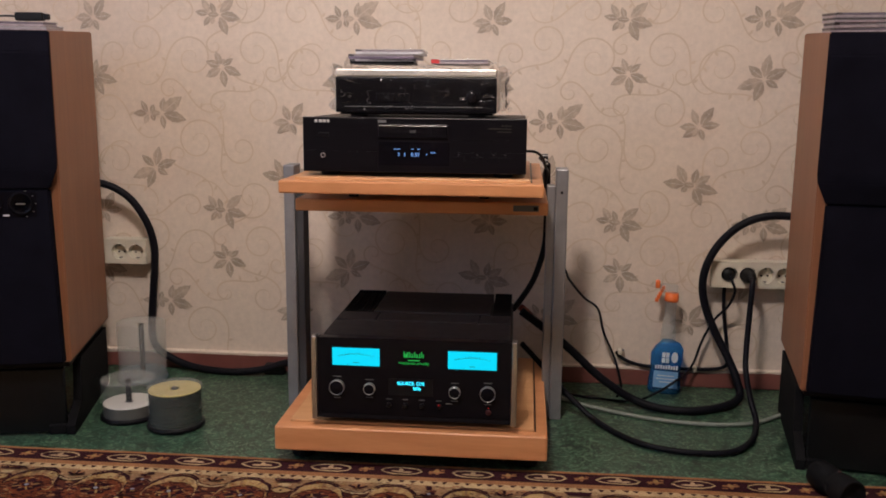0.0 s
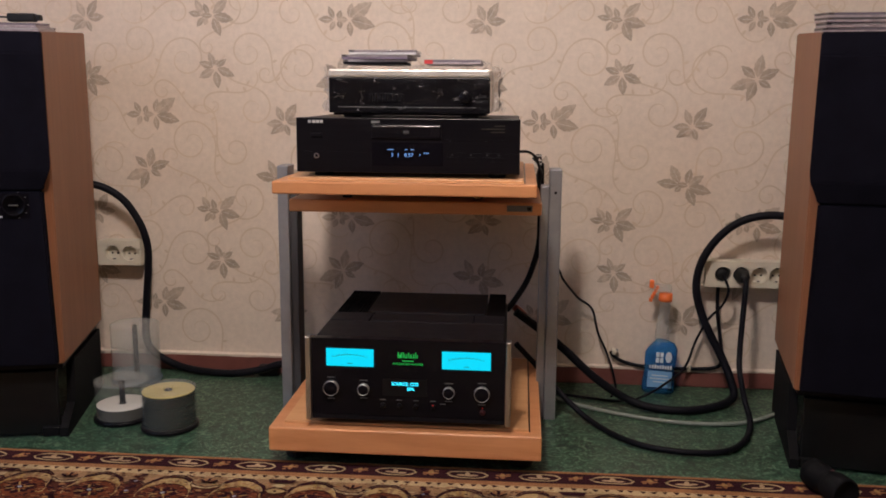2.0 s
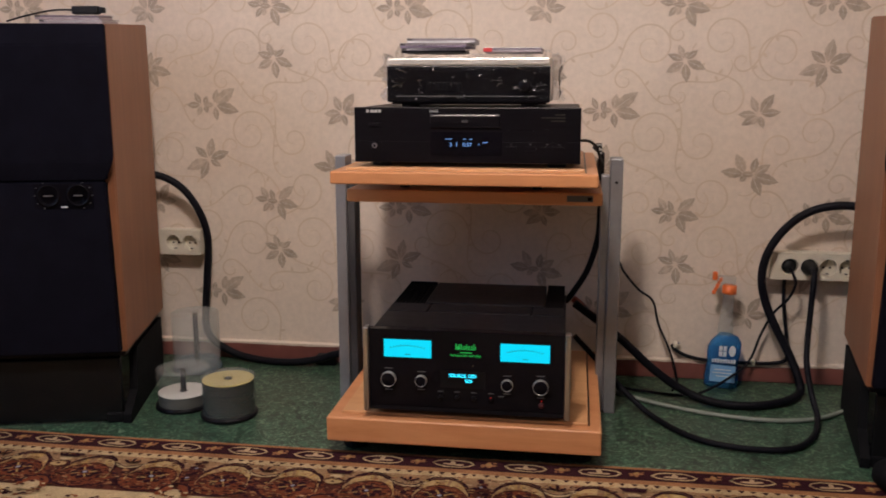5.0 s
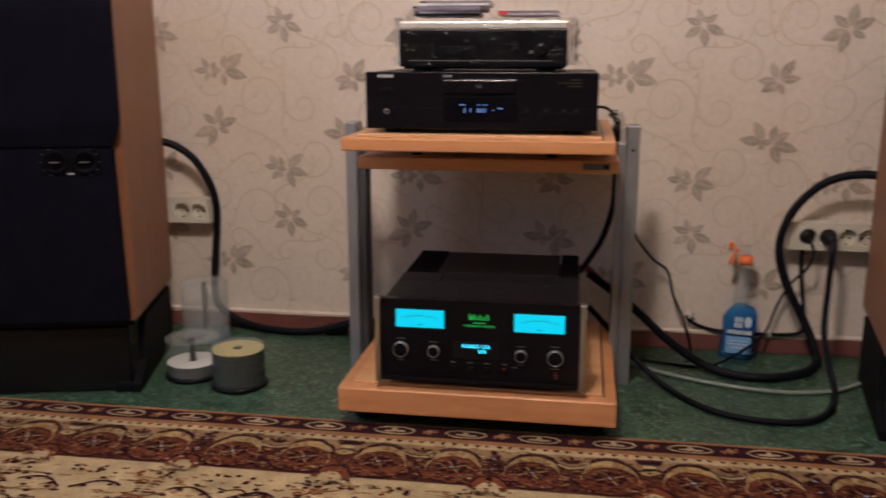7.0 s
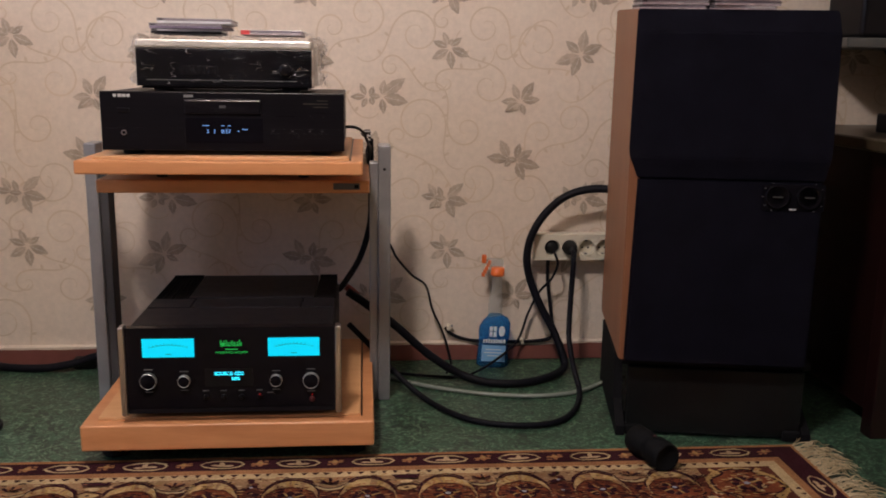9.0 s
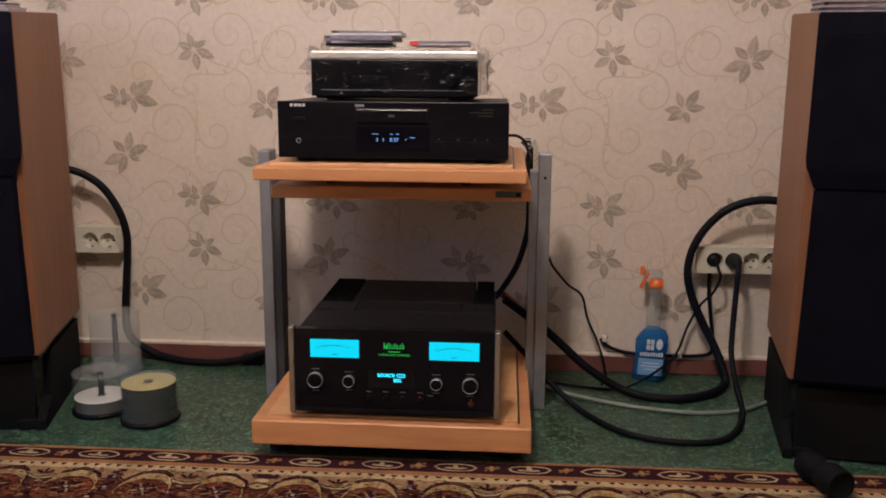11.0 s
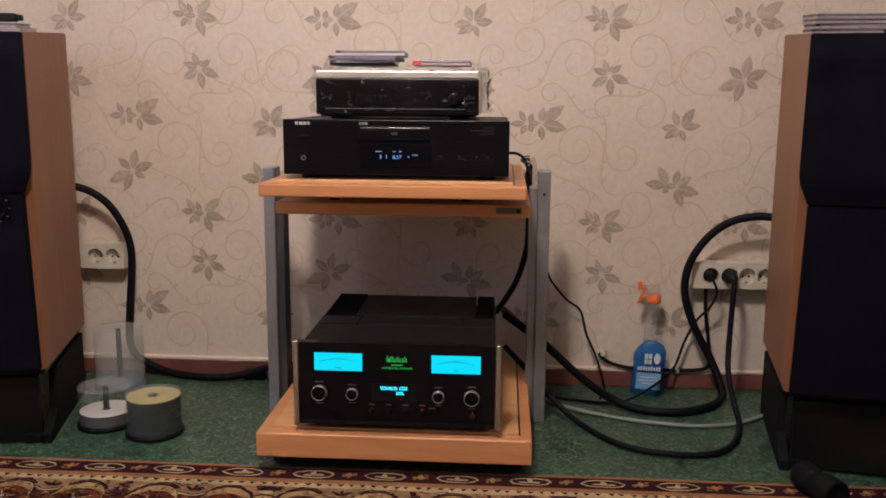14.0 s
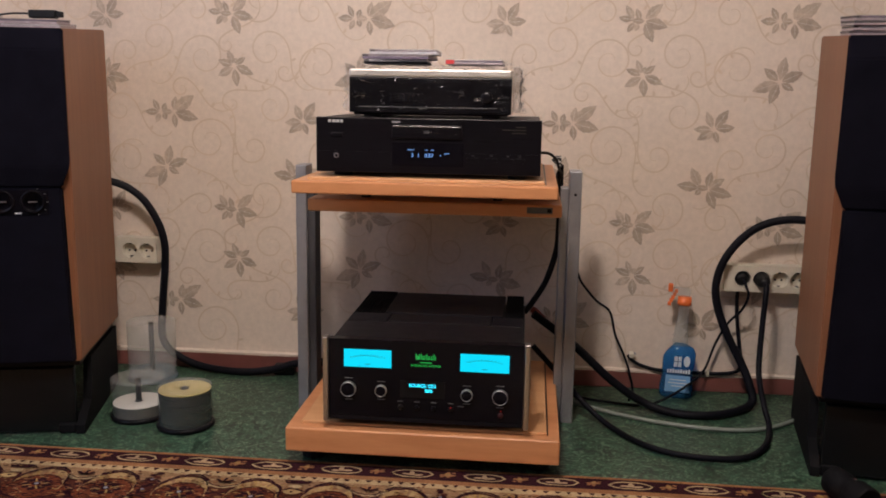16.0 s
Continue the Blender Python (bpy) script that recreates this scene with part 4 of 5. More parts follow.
class Deco:
    """Flat motifs woven into the rug, by colour and layer, in (u along the edge, v in from it)."""
    def __init__(self):
        self.by = {}

    def poly(self, mat, lay, pts, swap=False):
        b = self.by.setdefault(mat.name, (mat, bmesh.new()))[1]
        b.faces.new([b.verts.new(self.put(u, v, swap) + (0.008 + 0.0005 * lay,)) for u, v in pts])

    def put(self, u, v, swap):
        q = Vector((u * 48, v * 48, 1.5))                # hand-knotted wobble
        u, v = u + 0.0036 * noise.noise(q) + 0.0016 * noise.noise(q * 3.1), v + 0.0030 * noise.noise(q + Vector((9, 4, 0))) + 0.0014 * noise.noise(q * 3.1 + Vector((2, 7, 0)))
        return (RX1 - v, RY1 - u) if swap else (u, RY1 - v + sway(u))

    def band(self, mat, lay, pts, w, swap=False):
        prev = None
        b = self.by.setdefault(mat.name, (mat, bmesh.new()))[1]
        for i, (u, v) in enumerate(pts):
            a, c = pts[max(i - 1, 0)], pts[min(i + 1, len(pts) - 1)]
            du, dv = c[0] - a[0], c[1] - a[1]; ll = math.hypot(du, dv) or 1
            q = [b.verts.new(self.put(u - s * dv / ll * w, v + s * du / ll * w, swap) + (0.008 + 0.0005 * lay,)) for s in (1, -1)]
            if prev: b.faces.new((prev[0], prev[1], q[1], q[0]))
            prev = q


def oval(u, v, ru, rv, n=18):
    return [(u + ru * math.cos(2 * math.pi * i / n), v + rv * math.sin(2 * math.pi * i / n)) for i in range(n)]


dc = Deco(); rr = random.Random(3)


def edge_curve(du):
    """Upper outline of the border's humps, du from the middle of a pair: a dip, two humps, a dip."""
    a = abs(du)
    if a < 0.034: return 0.158 - 0.016 * (a / 0.034) ** 2
    if a < 0.128: return 0.142 + 0.020 * (a - 0.034) / 0.094 - 0.040 * math.sin(math.pi * (a - 0.034) / 0.094) ** 0.6
    return 0.162 - 0.016 * math.sin(math.pi / 2 * (a - 0.128) / 0.025)


def rug_side(first_oval, first_pair, last, swap):
    u = first_oval
    k = 0
    while u < last:                                       # guard band: ovals and crosses
        o = [(u + du, 0.036 + dv) for du, dv in ((-0.045, 0), (-0.036, -0.010), (-0.018, -0.0165), (0.018, -0.0165), (0.036, -0.010), (0.045, 0), (0.036, 0.010), (0.018, 0.0165), (-0.018, 0.0165), (-0.036, 0.010))]; dc.band(R_cream, 1, o + o[:2], 0.0023, swap)
        for du, dv, ru, rv in ((0, -0.002, 0.006, 0.010), (-0.013, 0.005, 0.011, 0.0042), (0.013, 0.005, 0.011, 0.0042), (0.0, 0.006, 0.016, 0.003)):
            dc.poly(R_pink, 1 + k % 3, oval(u + du, 0.036 + dv, ru, rv, 10), swap); k += 1
        for du, dv, ru, rv in ((0.078, 0, 0.006, 0.014), (0.078, 0, 0.018, 0.005), (0.066, 0.009, 0.005, 0.003), (0.090, -0.009, 0.005, 0.003)):
            dc.poly(R_tan, 1 + k % 3, oval(u + du, 0.036 + dv, ru, rv, 10), swap); k += 1
        dc.poly(R_gold, 5, oval(u + 0.078, 0.036, 0.006, 0.006, 8), swap)
        u += 0.156
    u = first_oval
    while u < last:                                       # teeth
        w = rr.uniform(0.011, 0.017)
        dc.poly(R_brown, 1, [(u, 0.083), (u + w, 0.083), (u + w * 0.6, 0.093), (u + w * 0.35, 0.093)], swap); u += 0.0235
    u = first_pair
    while u < last:                                       # main border: pairs of humps over rosettes
        us = [-0.153 + 0.306 * i / 72 for i in range(73)]
        b0 = dc.by.setdefault(R_sand.name, (R_sand, bmesh.new()))[1]
        for p, q in zip(us, us[1:]):                      # pale ground above the humps
            b0.faces.new([b0.verts.new(dc.put(u + x, v, swap) + (0.0085,)) for x, v in ((p, 0.103), (q, 0.103), (q, edge_curve(q)), (p, edge_curve(p)))])
        for sg in (-1, 1):
            c = u + sg * 0.075
            dc.poly(R_rust, 1, oval(c, 0.206, 0.070, 0.056, 24), swap)
            turns = [-0.20 + (math.pi + 0.40) * m / 26 for m in range(27)]
            def ribbon(m, inset):                         # pale crescent wrapped over the rosette
                a = turns[m]; t = (0.005 + 0.024 * max(math.sin(a), 0) ** 1.2) * inset
                return (c + (0.056 - 0.8 * t) * math.cos(a), 0.198 - (0.079 - t) * math.sin(a))
            for m in range(26):
                dc.poly(rr.choice([R_hump, R_hump, R_gold, R_sand]), 3, [ribbon(m, 0), ribbon(m + 1, 0), ribbon(m + 1, 1), ribbon(m, 1)], swap)
            for m in range(16):                           # tan strokes along the ribbon's inside
                k = rr.randint(4, 21); p, q = ribbon(k, rr.uniform(0.5, 0.95)), ribbon(k + 1, rr.uniform(0.5, 0.95))
                dc.band(R_tan if m % 3 else R_gold, 4, [p, q], 0.0017, swap)
            dc.band(R_brown, 7, [ribbon(m, -0.04) for m in range(2, 25)], 0.0018, swap)
            dc.band(R_mix, 5, [ribbon(m, 1.03) for m in range(27)], 0.0016, swap)
            for m in range(8):                            # rosette: dark petals, pale spokes
                a = m * math.pi / 4
                dc.poly(R_brown, 5 + m % 2, oval(c + 0.023 * math.cos(a), 0.196 + 0.021 * math.sin(a), 0.0085, 0.0080, 8), swap)
                if m % 2: dc.band(R_gold, 7, [(c + r * math.cos(a + 0.35), 0.196 + 0.9 * r * math.sin(a + 0.35)) for r in (0.008, 0.018, 0.028)], 0.0018, swap)
            dc.poly(R_brown, 8, oval(c, 0.196, 0.010, 0.009, 10), swap); dc.poly(R_pale, 9, oval(c, 0.196, 0.0052, 0.0048, 8), swap)
            dc.band(R_brown, 4, [(c + 0.068 * math.cos(a), 0.206 + 0.054 * math.sin(a)) for a in [0.15 + (math.pi - 0.3) * f / 16 for f in range(17)]], 0.0032, swap)
            for m in range(150):                          # short dark weft strokes in the rust
                a, r = rr.uniform(0, 6.28), rr.uniform(0.45, 1.0)
                x, v, w = c + 0.074 * r * math.cos(a), 0.208 + 0.054 * r * math.sin(a), rr.uniform(0.003, 0.007)
                dc.band(rr.choice([R_brown, R_brown, R_brown, R_tan, R_mix]), 2 + m % 3, [(x - w, v), (x, v + rr.uniform(-0.003, 0.003)), (x + w, v)], rr.uniform(0.0011, 0.0022), swap)
        for m in range(230):                              # knots of stray colour all over the border
            x, v, w = rr.uniform(-0.153, 0.153), rr.uniform(0.106, 0.260), rr.uniform(0.0018, 0.0050)
            dc.band(rr.choice([R_brown, R_mix, R_brown, R_tan, R_gold, R_sand, R_rust]), 8 + m % 4, [(u + x - w, v), (u + x + w, v + rr.uniform(-0.0018, 0.0018))], rr.uniform(0.0008, 0.0017), swap)
        dc.band(R_brown, 6, [(u + x, edge_curve(x) - 0.001) for x in us], 0.0024, swap)
        dc.band(R_cream, 7, [(u + x, edge_curve(x) + 0.005) for x in us if abs(x) < 0.040], 0.0034, swap)
        for m in range(34):                               # flecks in the pale ground
            x = rr.uniform(-0.153, 0.153); v = rr.uniform(0.104, edge_curve(x) - 0.002); w = rr.uniform(0.003, 0.008)
            dc.band(rr.choice([R_tan, R_cream, R_brown, R_cream]), 2 + m % 3, [(u + x - w, v), (u + x, v + rr.uniform(-0.003, 0.003)), (u + x + w, v)], rr.uniform(0.0012, 0.0024), swap)
        for m in range(5):                                # leaves in the dip
            a = -0.9 + 0.45 * m
            dc.band((R_brown, R_tan)[m % 2], 8, [(u + r * math.sin(a), 0.142 - r * math.cos(a)) for r in (0.004, 0.014, 0.024)], 0.0032, swap)
        for m in range(9):                                # small dark flowers under the dip
            x, v = u + rr.uniform(-0.016, 0.016), 0.172 + 0.010 * m
            dc.poly(R_brown if m % 3 else R_tan, 3 + m % 3, oval(x, v, 0.008, 0.005, 7), swap)
        for g in (-1, 1):                                 # between the pairs: dark cap, pale knot, palmette
            w = u + g * 0.153
            if g < 0:
                if round((w - first_pair) / 0.306 + 0.5) % 2:   # pale knot under a dark cap
                    dc.poly(R_brown, 8, [(w - 0.030, 0.108), (w + 0.030, 0.108), (w + 0.022, 0.126), (w - 0.022, 0.126)], swap)
                    dc.poly(R_cream, 9, oval(w, 0.140, 0.014, 0.008, 12), swap); dc.poly(R_hump, 9, oval(w, 0.166, 0.020, 0.010, 10), swap)
                    dc.poly(R_brown, 10, oval(w, 0.166, 0.005, 0.004, 7), swap)
                else:                                     # column of small dark flowers
                    for m in range(14):
                        dc.poly((R_brown, R_brown, R_mix)[m % 3], 8 + m % 2, oval(w + rr.uniform(-0.011, 0.011), 0.118 + 0.009 * m, 0.0085, 0.006, 7), swap)
                    for v in (0.150, 0.195): dc.poly(R_pale, 10, oval(w, v, 0.004, 0.0035, 7), swap)
                dc.poly(R_rust, 9, [(w + 0.036 * math.cos(a), 0.276 - 0.048 * max(math.sin(a), 0)) for a in [math.pi * f / 16 for f in range(17)]], swap)
                dc.poly(R_cream, 10, [(w + 0.024 * math.cos(a), 0.290 - 0.040 * max(math.sin(a), 0)) for a in [math.pi * f / 12 for f in range(13)]], swap)
                dc.band(R_brown, 11, [(w + 0.038 * math.cos(a), 0.276 - 0.050 * math.sin(a)) for a in [0.25 + (math.pi - 0.5) * f / 16 for f in range(17)]], 0.0026, swap)
                for m in range(26):
                    dc.poly((R_rust, R_brown, R_brown, R_cream)[m % 4], 11 + m % 3, oval(w + rr.uniform(-0.044, 0.044), rr.uniform(0.236, 0.304), rr.uniform(0.003, 0.006), 0.0032, 7), swap)
        u += 0.306


rug_side(-0.612 - 0.156 * 9, -0.380 - 0.306 * 5, RX1 - 0.12, False)
rug_side(0.20, 0.415, 1.9, True)
cu, cv = RX1 - 0.186, 0.186                                # corner block of the border
for r, w, mat, lay in ((0.076, 0.0035, R_gold, 1), (0.070, 0.0026, R_brown, 2)):
    o = oval(cu, cv, r, r, 28); dc.band(mat, lay, o + o[:2], w)
dc.poly(R_rust, 1, oval(cu, cv, 0.068, 0.068, 28))
for sx in (-1, 1):
    for sy in (-1, 1):                                     # scrolls in its corners
        dc.band(R_gold, 3, [(cu + sx * (0.072 - 0.030 * math.sin(f * 0.5)), cv + sy * (0.030 + 0.008 * f)) for f in range(6)], 0.006)
        dc.band(R_brown, 4, [(cu + sx * (0.062 - 0.030 * math.sin(f * 0.5)), cv + sy * (0.030 + 0.008 * f)) for f in range(6)], 0.0022)
for m in range(130):
    a, r = rr.uniform(0, 6.28), rr.uniform(0.3, 1.15); w = rr.uniform(0.003, 0.008)
    x, v = cu + 0.068 * r * math.cos(a), cv + 0.068 * r * math.sin(a)
    dc.band(rr.choice([R_brown, R_brown, R_tan, R_gold, R_cream]), 3 + m % 3, [(x - w, v), (x, v + rr.uniform(-0.003, 0.003)), (x + w, v)], rr.uniform(0.0011, 0.0024))
for m in range(8):
    a = m * math.pi / 4
    dc.poly(R_brown, 6 + m % 2, oval(cu + 0.024 * math.cos(a), cv + 0.024 * math.sin(a), 0.009, 0.009, 8))
    if m % 2: dc.band(R_gold, 8, [(cu + r * math.cos(a + 0.35), cv + r * math.sin(a + 0.35)) for r in (0.008, 0.020, 0.032)], 0.002)
dc.poly(R_pale, 9, oval(cu, cv, 0.006, 0.006, 8))
for i in range(900):                                       # loose weft strokes in the field
    u, v, w = rr.uniform(-1.9, 0.55), 0.29 + 0.36 * rr.random() ** 1.5, rr.uniform(0.004, 0.014)
    dc.band(rr.choice([R_tan, R_gold, R_sand, R_tan, R_rust, R_mix]), 1, [(u - w, v), (u, v + rr.uniform(-0.004, 0.004)), (u + w, v)], rr.uniform(0.0014, 0.0030))
for i in range(17):                                        # under the border: clusters of dark buds and stacked branches
    u = -1.94 + 0.153 * i
    for m in range(11):
        dc.poly(R_brown if m % 4 else R_rust, 2 + m % 2, oval(u + rr.uniform(-0.042, 0.042), 0.292 + rr.uniform(0, 0.030), rr.uniform(0.004, 0.007), 0.0042, 7))
    if i % 2:
        for m in range(12):
            w = 0.030 * (1 - 0.05 * m) * rr.uniform(0.6, 1.1); v = 0.330 + 0.011 * m
            for sg in (-1, 1): dc.band((R_tan, R_rust, R_brown)[m % 3], 3, [(u + sg * 0.004, v), (u + sg * w * 0.5, v - 0.004), (u + sg * w, v + 0.001)], 0.0024)
    else:
        for sg in (-1, 1):                                 # dark arching twigs
            arc = [(u + sg * (0.010 + 0.012 * k), 0.385 - 0.034 * math.sin(0.32 * k)) for k in range(9)]
            dc.band(R_brown, 3, arc, 0.0030)
            for k in (2, 4, 6): dc.poly(R_brown, 4, oval(arc[k][0], arc[k][1] + 0.011 * (1 if k % 4 else -1), 0.007, 0.0045, 7))
for i in range(150):                                       # sprigs in the field
    u, v = rr.uniform(-1.9, 0.55), rr.uniform(0.34, 0.72); a = rr.uniform(-0.4, 0.4)
    pts = [(u + 0.012 * j * math.cos(a + 0.2 * math.sin(j)), v + 0.012 * j * math.sin(a) + 0.006 * math.sin(j * 1.3)) for j in range(10)]
    dc.band(rr.choice([R_brown, R_tan, R_rust]), 1, pts, 0.0027)
    for j in range(1, 10, 2):
        dc.poly(rr.choice([R_brown, R_rust, R_brown]), 2, oval(pts[j][0], pts[j][1] + (0.009 if j % 4 == 1 else -0.009), 0.008, 0.004, 7))
for key, (mm, b) in dc.by.items():
    bmesh.ops.recalc_face_normals(b, faces=b.faces[:])
    for f in b.faces:
        f.normal_update()
        if f.normal.z < 0: f.normal_flip()
    tagged(part("woven_motif", b, mm, rug), kind="stuff")
b = bmesh.new(); rf = random.Random(11)
for i in range(650):
    y = rf.uniform(0.2, RY1 - 0.005); tuft = math.floor(y / 0.022) * 0.022
    p = Vector((RX1 - 0.004, y, 0.007)); dirn = Vector((1, rf.uniform(-0.5, 0.5) + 0.6 * math.sin(tuft * 90), 0)).normalized()
    ln = rf.uniform(0.05, 0.105); prev = None
    for j in range(6):
        s = j / 5
        q = p + dirn * ln * s + Vector((0, 0.016 * s * math.sin(3 * s + i), 0.016 * math.sin(math.pi * s) * rf.uniform(0.2, 1.2) - 0.005 * s))
        w = 0.0018 * (1 - 0.4 * s)
        v = [b.verts.new(q + Vector((0, w, 0))), b.verts.new(q + Vector((0, -w, 0))), b.verts.new(q + Vector((0, 0, w)))]
        if prev:
            for k in range(3): b.faces.new((prev[k], prev[(k + 1) % 3], v[(k + 1) % 3], v[k]))
        prev = v
tagged(part("fringe", b, R_fringe, rug, "cream knotted fringe"), kind="stuff")


# ---- disc spindles ----
def spindle_box(x, y, h, name_label, stack=0.0, stack_mat=None, top_mat=None, base_mat=None, lid_mat=None):
    o = thing("disc_spindle", name_label, "disc spindle", (x, y, 0), 0, "disc spindles on the floor")
    o.scale = (1.05, 1.05, 1.02)
    part("base", lathe([(0, 0), (0.064, 0), (0.067, 0.003), (0.067, 0.010), (0.062, 0.012), (0, 0.012)], 48), base_mat or M_black, o, "moulded base", True, True)
    lid = part("lid", lathe([(0.0635, 0.0125), (0.0635, h - 0.004)], 48), lid_mat or M_clear, o, "clear plastic lid", True, True)
    part("lid_top", lathe([(0.0635, h - 0.004), (0.0625, h - 0.001), (0.060, h), (0.012, h), (0.011, h - 0.003), (0, h - 0.003)], 48), M_cleart, lid, "clear top with a small dimple", True, True)
    if stack: part("disc_stack", lathe([(0.008, 0.0125), (0.060, 0.0125), (0.060, 0.0125 + stack), (0.008, 0.0125 + stack), (0.008, 0.0125)], 48), stack_mat, o, local=True)
    if top_mat: part("top_disc", lathe([(0.011, 0.0127 + stack), (0.060, 0.0127 + stack), (0.060, 0.0142 + stack), (0.011, 0.0142 + stack), (0.011, 0.0127 + stack)], 48), top_mat, o, local=True)
    part("pole", lathe([(0.0, 0.012), (0.0072, 0.012), (0.0065, h - 0.006), (0, h - 0.006)], 16), M_steel, o, "dark centre pole", True, True)
    if stack: part("hub", lathe([(0.0, 0.0144 + stack), (0.0075, 0.0144 + stack), (0.006, 0.018 + stack), (0.0, 0.018 + stack)], 20), M_ink, o, "", True, True)
    return o


spindle_box(-1.132, 2.226, 0.168, "tall clear disc spindle, nearly empty, standing by the wall", 0.014, M_bluebase, None, M_bluebase, M_milk)
spindle_box(-1.040, 1.935, 0.103, "low clear disc spindle with white discs", 0.026, M_dgrey, M_disc)
spindle_box(-0.899, 1.890, 0.102, "full disc spindle topped with a yellow disc", 0.080, M_stack, M_yel)


# ---- wall sockets ----
def socket_block(x0, x1, z0, z1, gangs, label):
    """A surface socket: hollow housing and a front plate with a round cup at each outlet."""
    o = thing("wall_socket", label, "wall socket", ((x0 + x1) / 2, WY, z0))
    yf, z, r, n = WY - 0.046, (z0 + z1) / 2, 0.0222, 32
    hb = box(x0, x1, yf + 0.0005, WY - 0.0012, z0, z1, 0.004, 3)
    for f in [f for f in hb.faces if f.normal.y < -0.9]: hb.faces.remove(f)
    part("housing", hb, M_plastic, o)
    b = bmesh.new(); cuts = [x0 + 0.002] + [(p + q) / 2 for p, q in zip(gangs, gangs[1:])] + [x1 - 0.002]
    for gx, xa, xb in zip(gangs, cuts, cuts[1:]):
        ring = [b.verts.new((gx + r * math.cos(2 * math.pi * i / n), yf - 0.003, z + r * math.sin(2 * math.pi * i / n))) for i in range(n)]
        rim = []
        for i in range(n):                                # the same ray carried out to the cell's border
            c, s = math.cos(2 * math.pi * i / n), math.sin(2 * math.pi * i / n)
            k = min(((xb - gx) / c if c > 0 else (xa - gx) / c) if abs(c) > 1e-6 else 9, ((z1 - 0.002 - z) / abs(s)) if abs(s) > 1e-6 else 9)
            rim.append(b.verts.new((gx + k * c, yf - 0.003, z + k * s)))
        corners = {}
        for cx in (xa, xb):
            for cz in (z0 + 0.002, z1 - 0.002): corners[(cx, cz)] = b.verts.new((cx, yf - 0.003, cz))
        for i in range(n):
            j = (i + 1) % n; b.faces.new((ring[i], rim[i], rim[j], ring[j]))
            p, q = rim[i].co, rim[j].co
            if abs(p.x - q.x) > 1e-5 and abs(p.z - q.z) > 1e-5:
                key = min(corners, key=lambda t: math.hypot(t[0] - (p.x + q.x) / 2, t[1] - (p.z + q.z) / 2)); b.faces.new((rim[i], corners[key], rim[j]))
    bmesh.ops.recalc_face_normals(b, faces=b.faces[:])
    if sum(f.normal.y for f in b.faces) > 0: bmesh.ops.reverse_faces(b, faces=b.faces[:])
    part("cover", b, M_plastic, o, "flat front plate")
    for gx in gangs:
        g = part("outlet", lathe([(r, 0.003), (r + 0.0012, 0.0042), (r + 0.0024, 0.003)], n, pose(gx, yf, z, 90, 0, 0)), M_plastic, o, "round outlet", True)
        cup = lathe([(r, 0.0031), (r - 0.001, -0.016), (0, -0.016)], n, pose(gx, yf, z, 90, 0, 0))
        part("recess", cup, M_plastic, g, "deep round recess")
        for s in (-1, 1):
            part("pin_hole", disc_y(gx + s * 0.0085, yf + 0.0158, z - 0.003, 0.003, 0.0006, 12), M_black, g)
            part("earth_clip", box(gx - 0.003, gx + 0.003, yf + 0.002, yf + 0.014, z + s * 0.0185 - 0.0012, z + s * 0.0185 + 0.0012, 0.0004), M_gstrip, g)
    return o


socket_block(0.468, 0.783, 0.300, 0.375, (0.5185, 0.568, 0.6165, 0.665, 0.7135), "ivory multi-gang surface wall socket with two plugs in")
socket_block(-1.268, -1.1395, 0.321, 0.396, (-1.2215, -1.1705), "ivory double surface wall socket with both outlets empty")


def plug(x, z, r, ln, label):
    o = thing("power_plug", label, "plug", (x, WY - 0.034, z))
    part("body", lathe([(0, 0), (r, 0), (r, ln * 0.4), (r * 0.72, ln * 0.8), (r * 0.4, ln), (0, ln)], 24, pose(x, WY - 0.034, z, 90, 0, 0)), M_rubber, o, "", True)
    part("grip", lathe([(r * 1.02, ln * 0.12), (r * 1.05, ln * 0.2), (r * 1.02, ln * 0.3)], 24, pose(x, WY - 0.034, z, 90, 0, 0)), M_cable, o, "", True)
    return o


plug(0.5185, 0.3375, 0.0185, 0.013, "round black mains plug in a wall socket")
plug(0.568, 0.3375, 0.0195, 0.062, "large black mains plug in a wall socket")

# ---- cables ----
tube("speaker_cable", [(0.76, 2.20, 0.49), (0.660, 2.25, 0.509), (0.591, 2.26, 0.506), (0.536, 2.27, 0.483), (0.489, 2.28, 0.437), (0.455, 2.28, 0.379), (0.443, 2.28, 0.316), (0.454, 2.28, 0.253), (0.482, 2.27, 0.184), (0.518, 2.26, 0.116), (0.541, 2.24, 0.060), (0.545, 2.215, 0.018), (0.485, 2.15, 0.012), (0.398, 2.11, 0.012), (0.314, 2.125, 0.012), (0.245, 2.145, 0.030), (0.165, 2.14, 0.084), (0.075, 2.15, 0.163), (0.014, 2.16, 0.208), (-0.047, 2.15, 0.255)], 0.0108, M_cable, None, "thick black speaker cable looping over the sockets", "cable")
tube("mains_cable", [(0.568, 2.262, 0.337), (0.564, 2.235, 0.330), (0.561, 2.225, 0.300), (0.558, 2.22, 0.247), (0.551, 2.20, 0.159), (0.546, 2.17, 0.106), (0.545, 2.10, 0.052), (0.548, 2.045, 0.012), (0.505, 1.923, 0.009), (0.435, 1.849, 0.009), (0.325, 1.844, 0.009), (0.228, 1.894, 0.009), (0.145, 2.015, 0.012), (0.074, 2.08, 0.057), (0.016, 2.15, 0.102), (-0.045, 2.14, 0.170)], 0.0074, M_cable, None, "black mains cable lying on the floor from a plug", "cable")
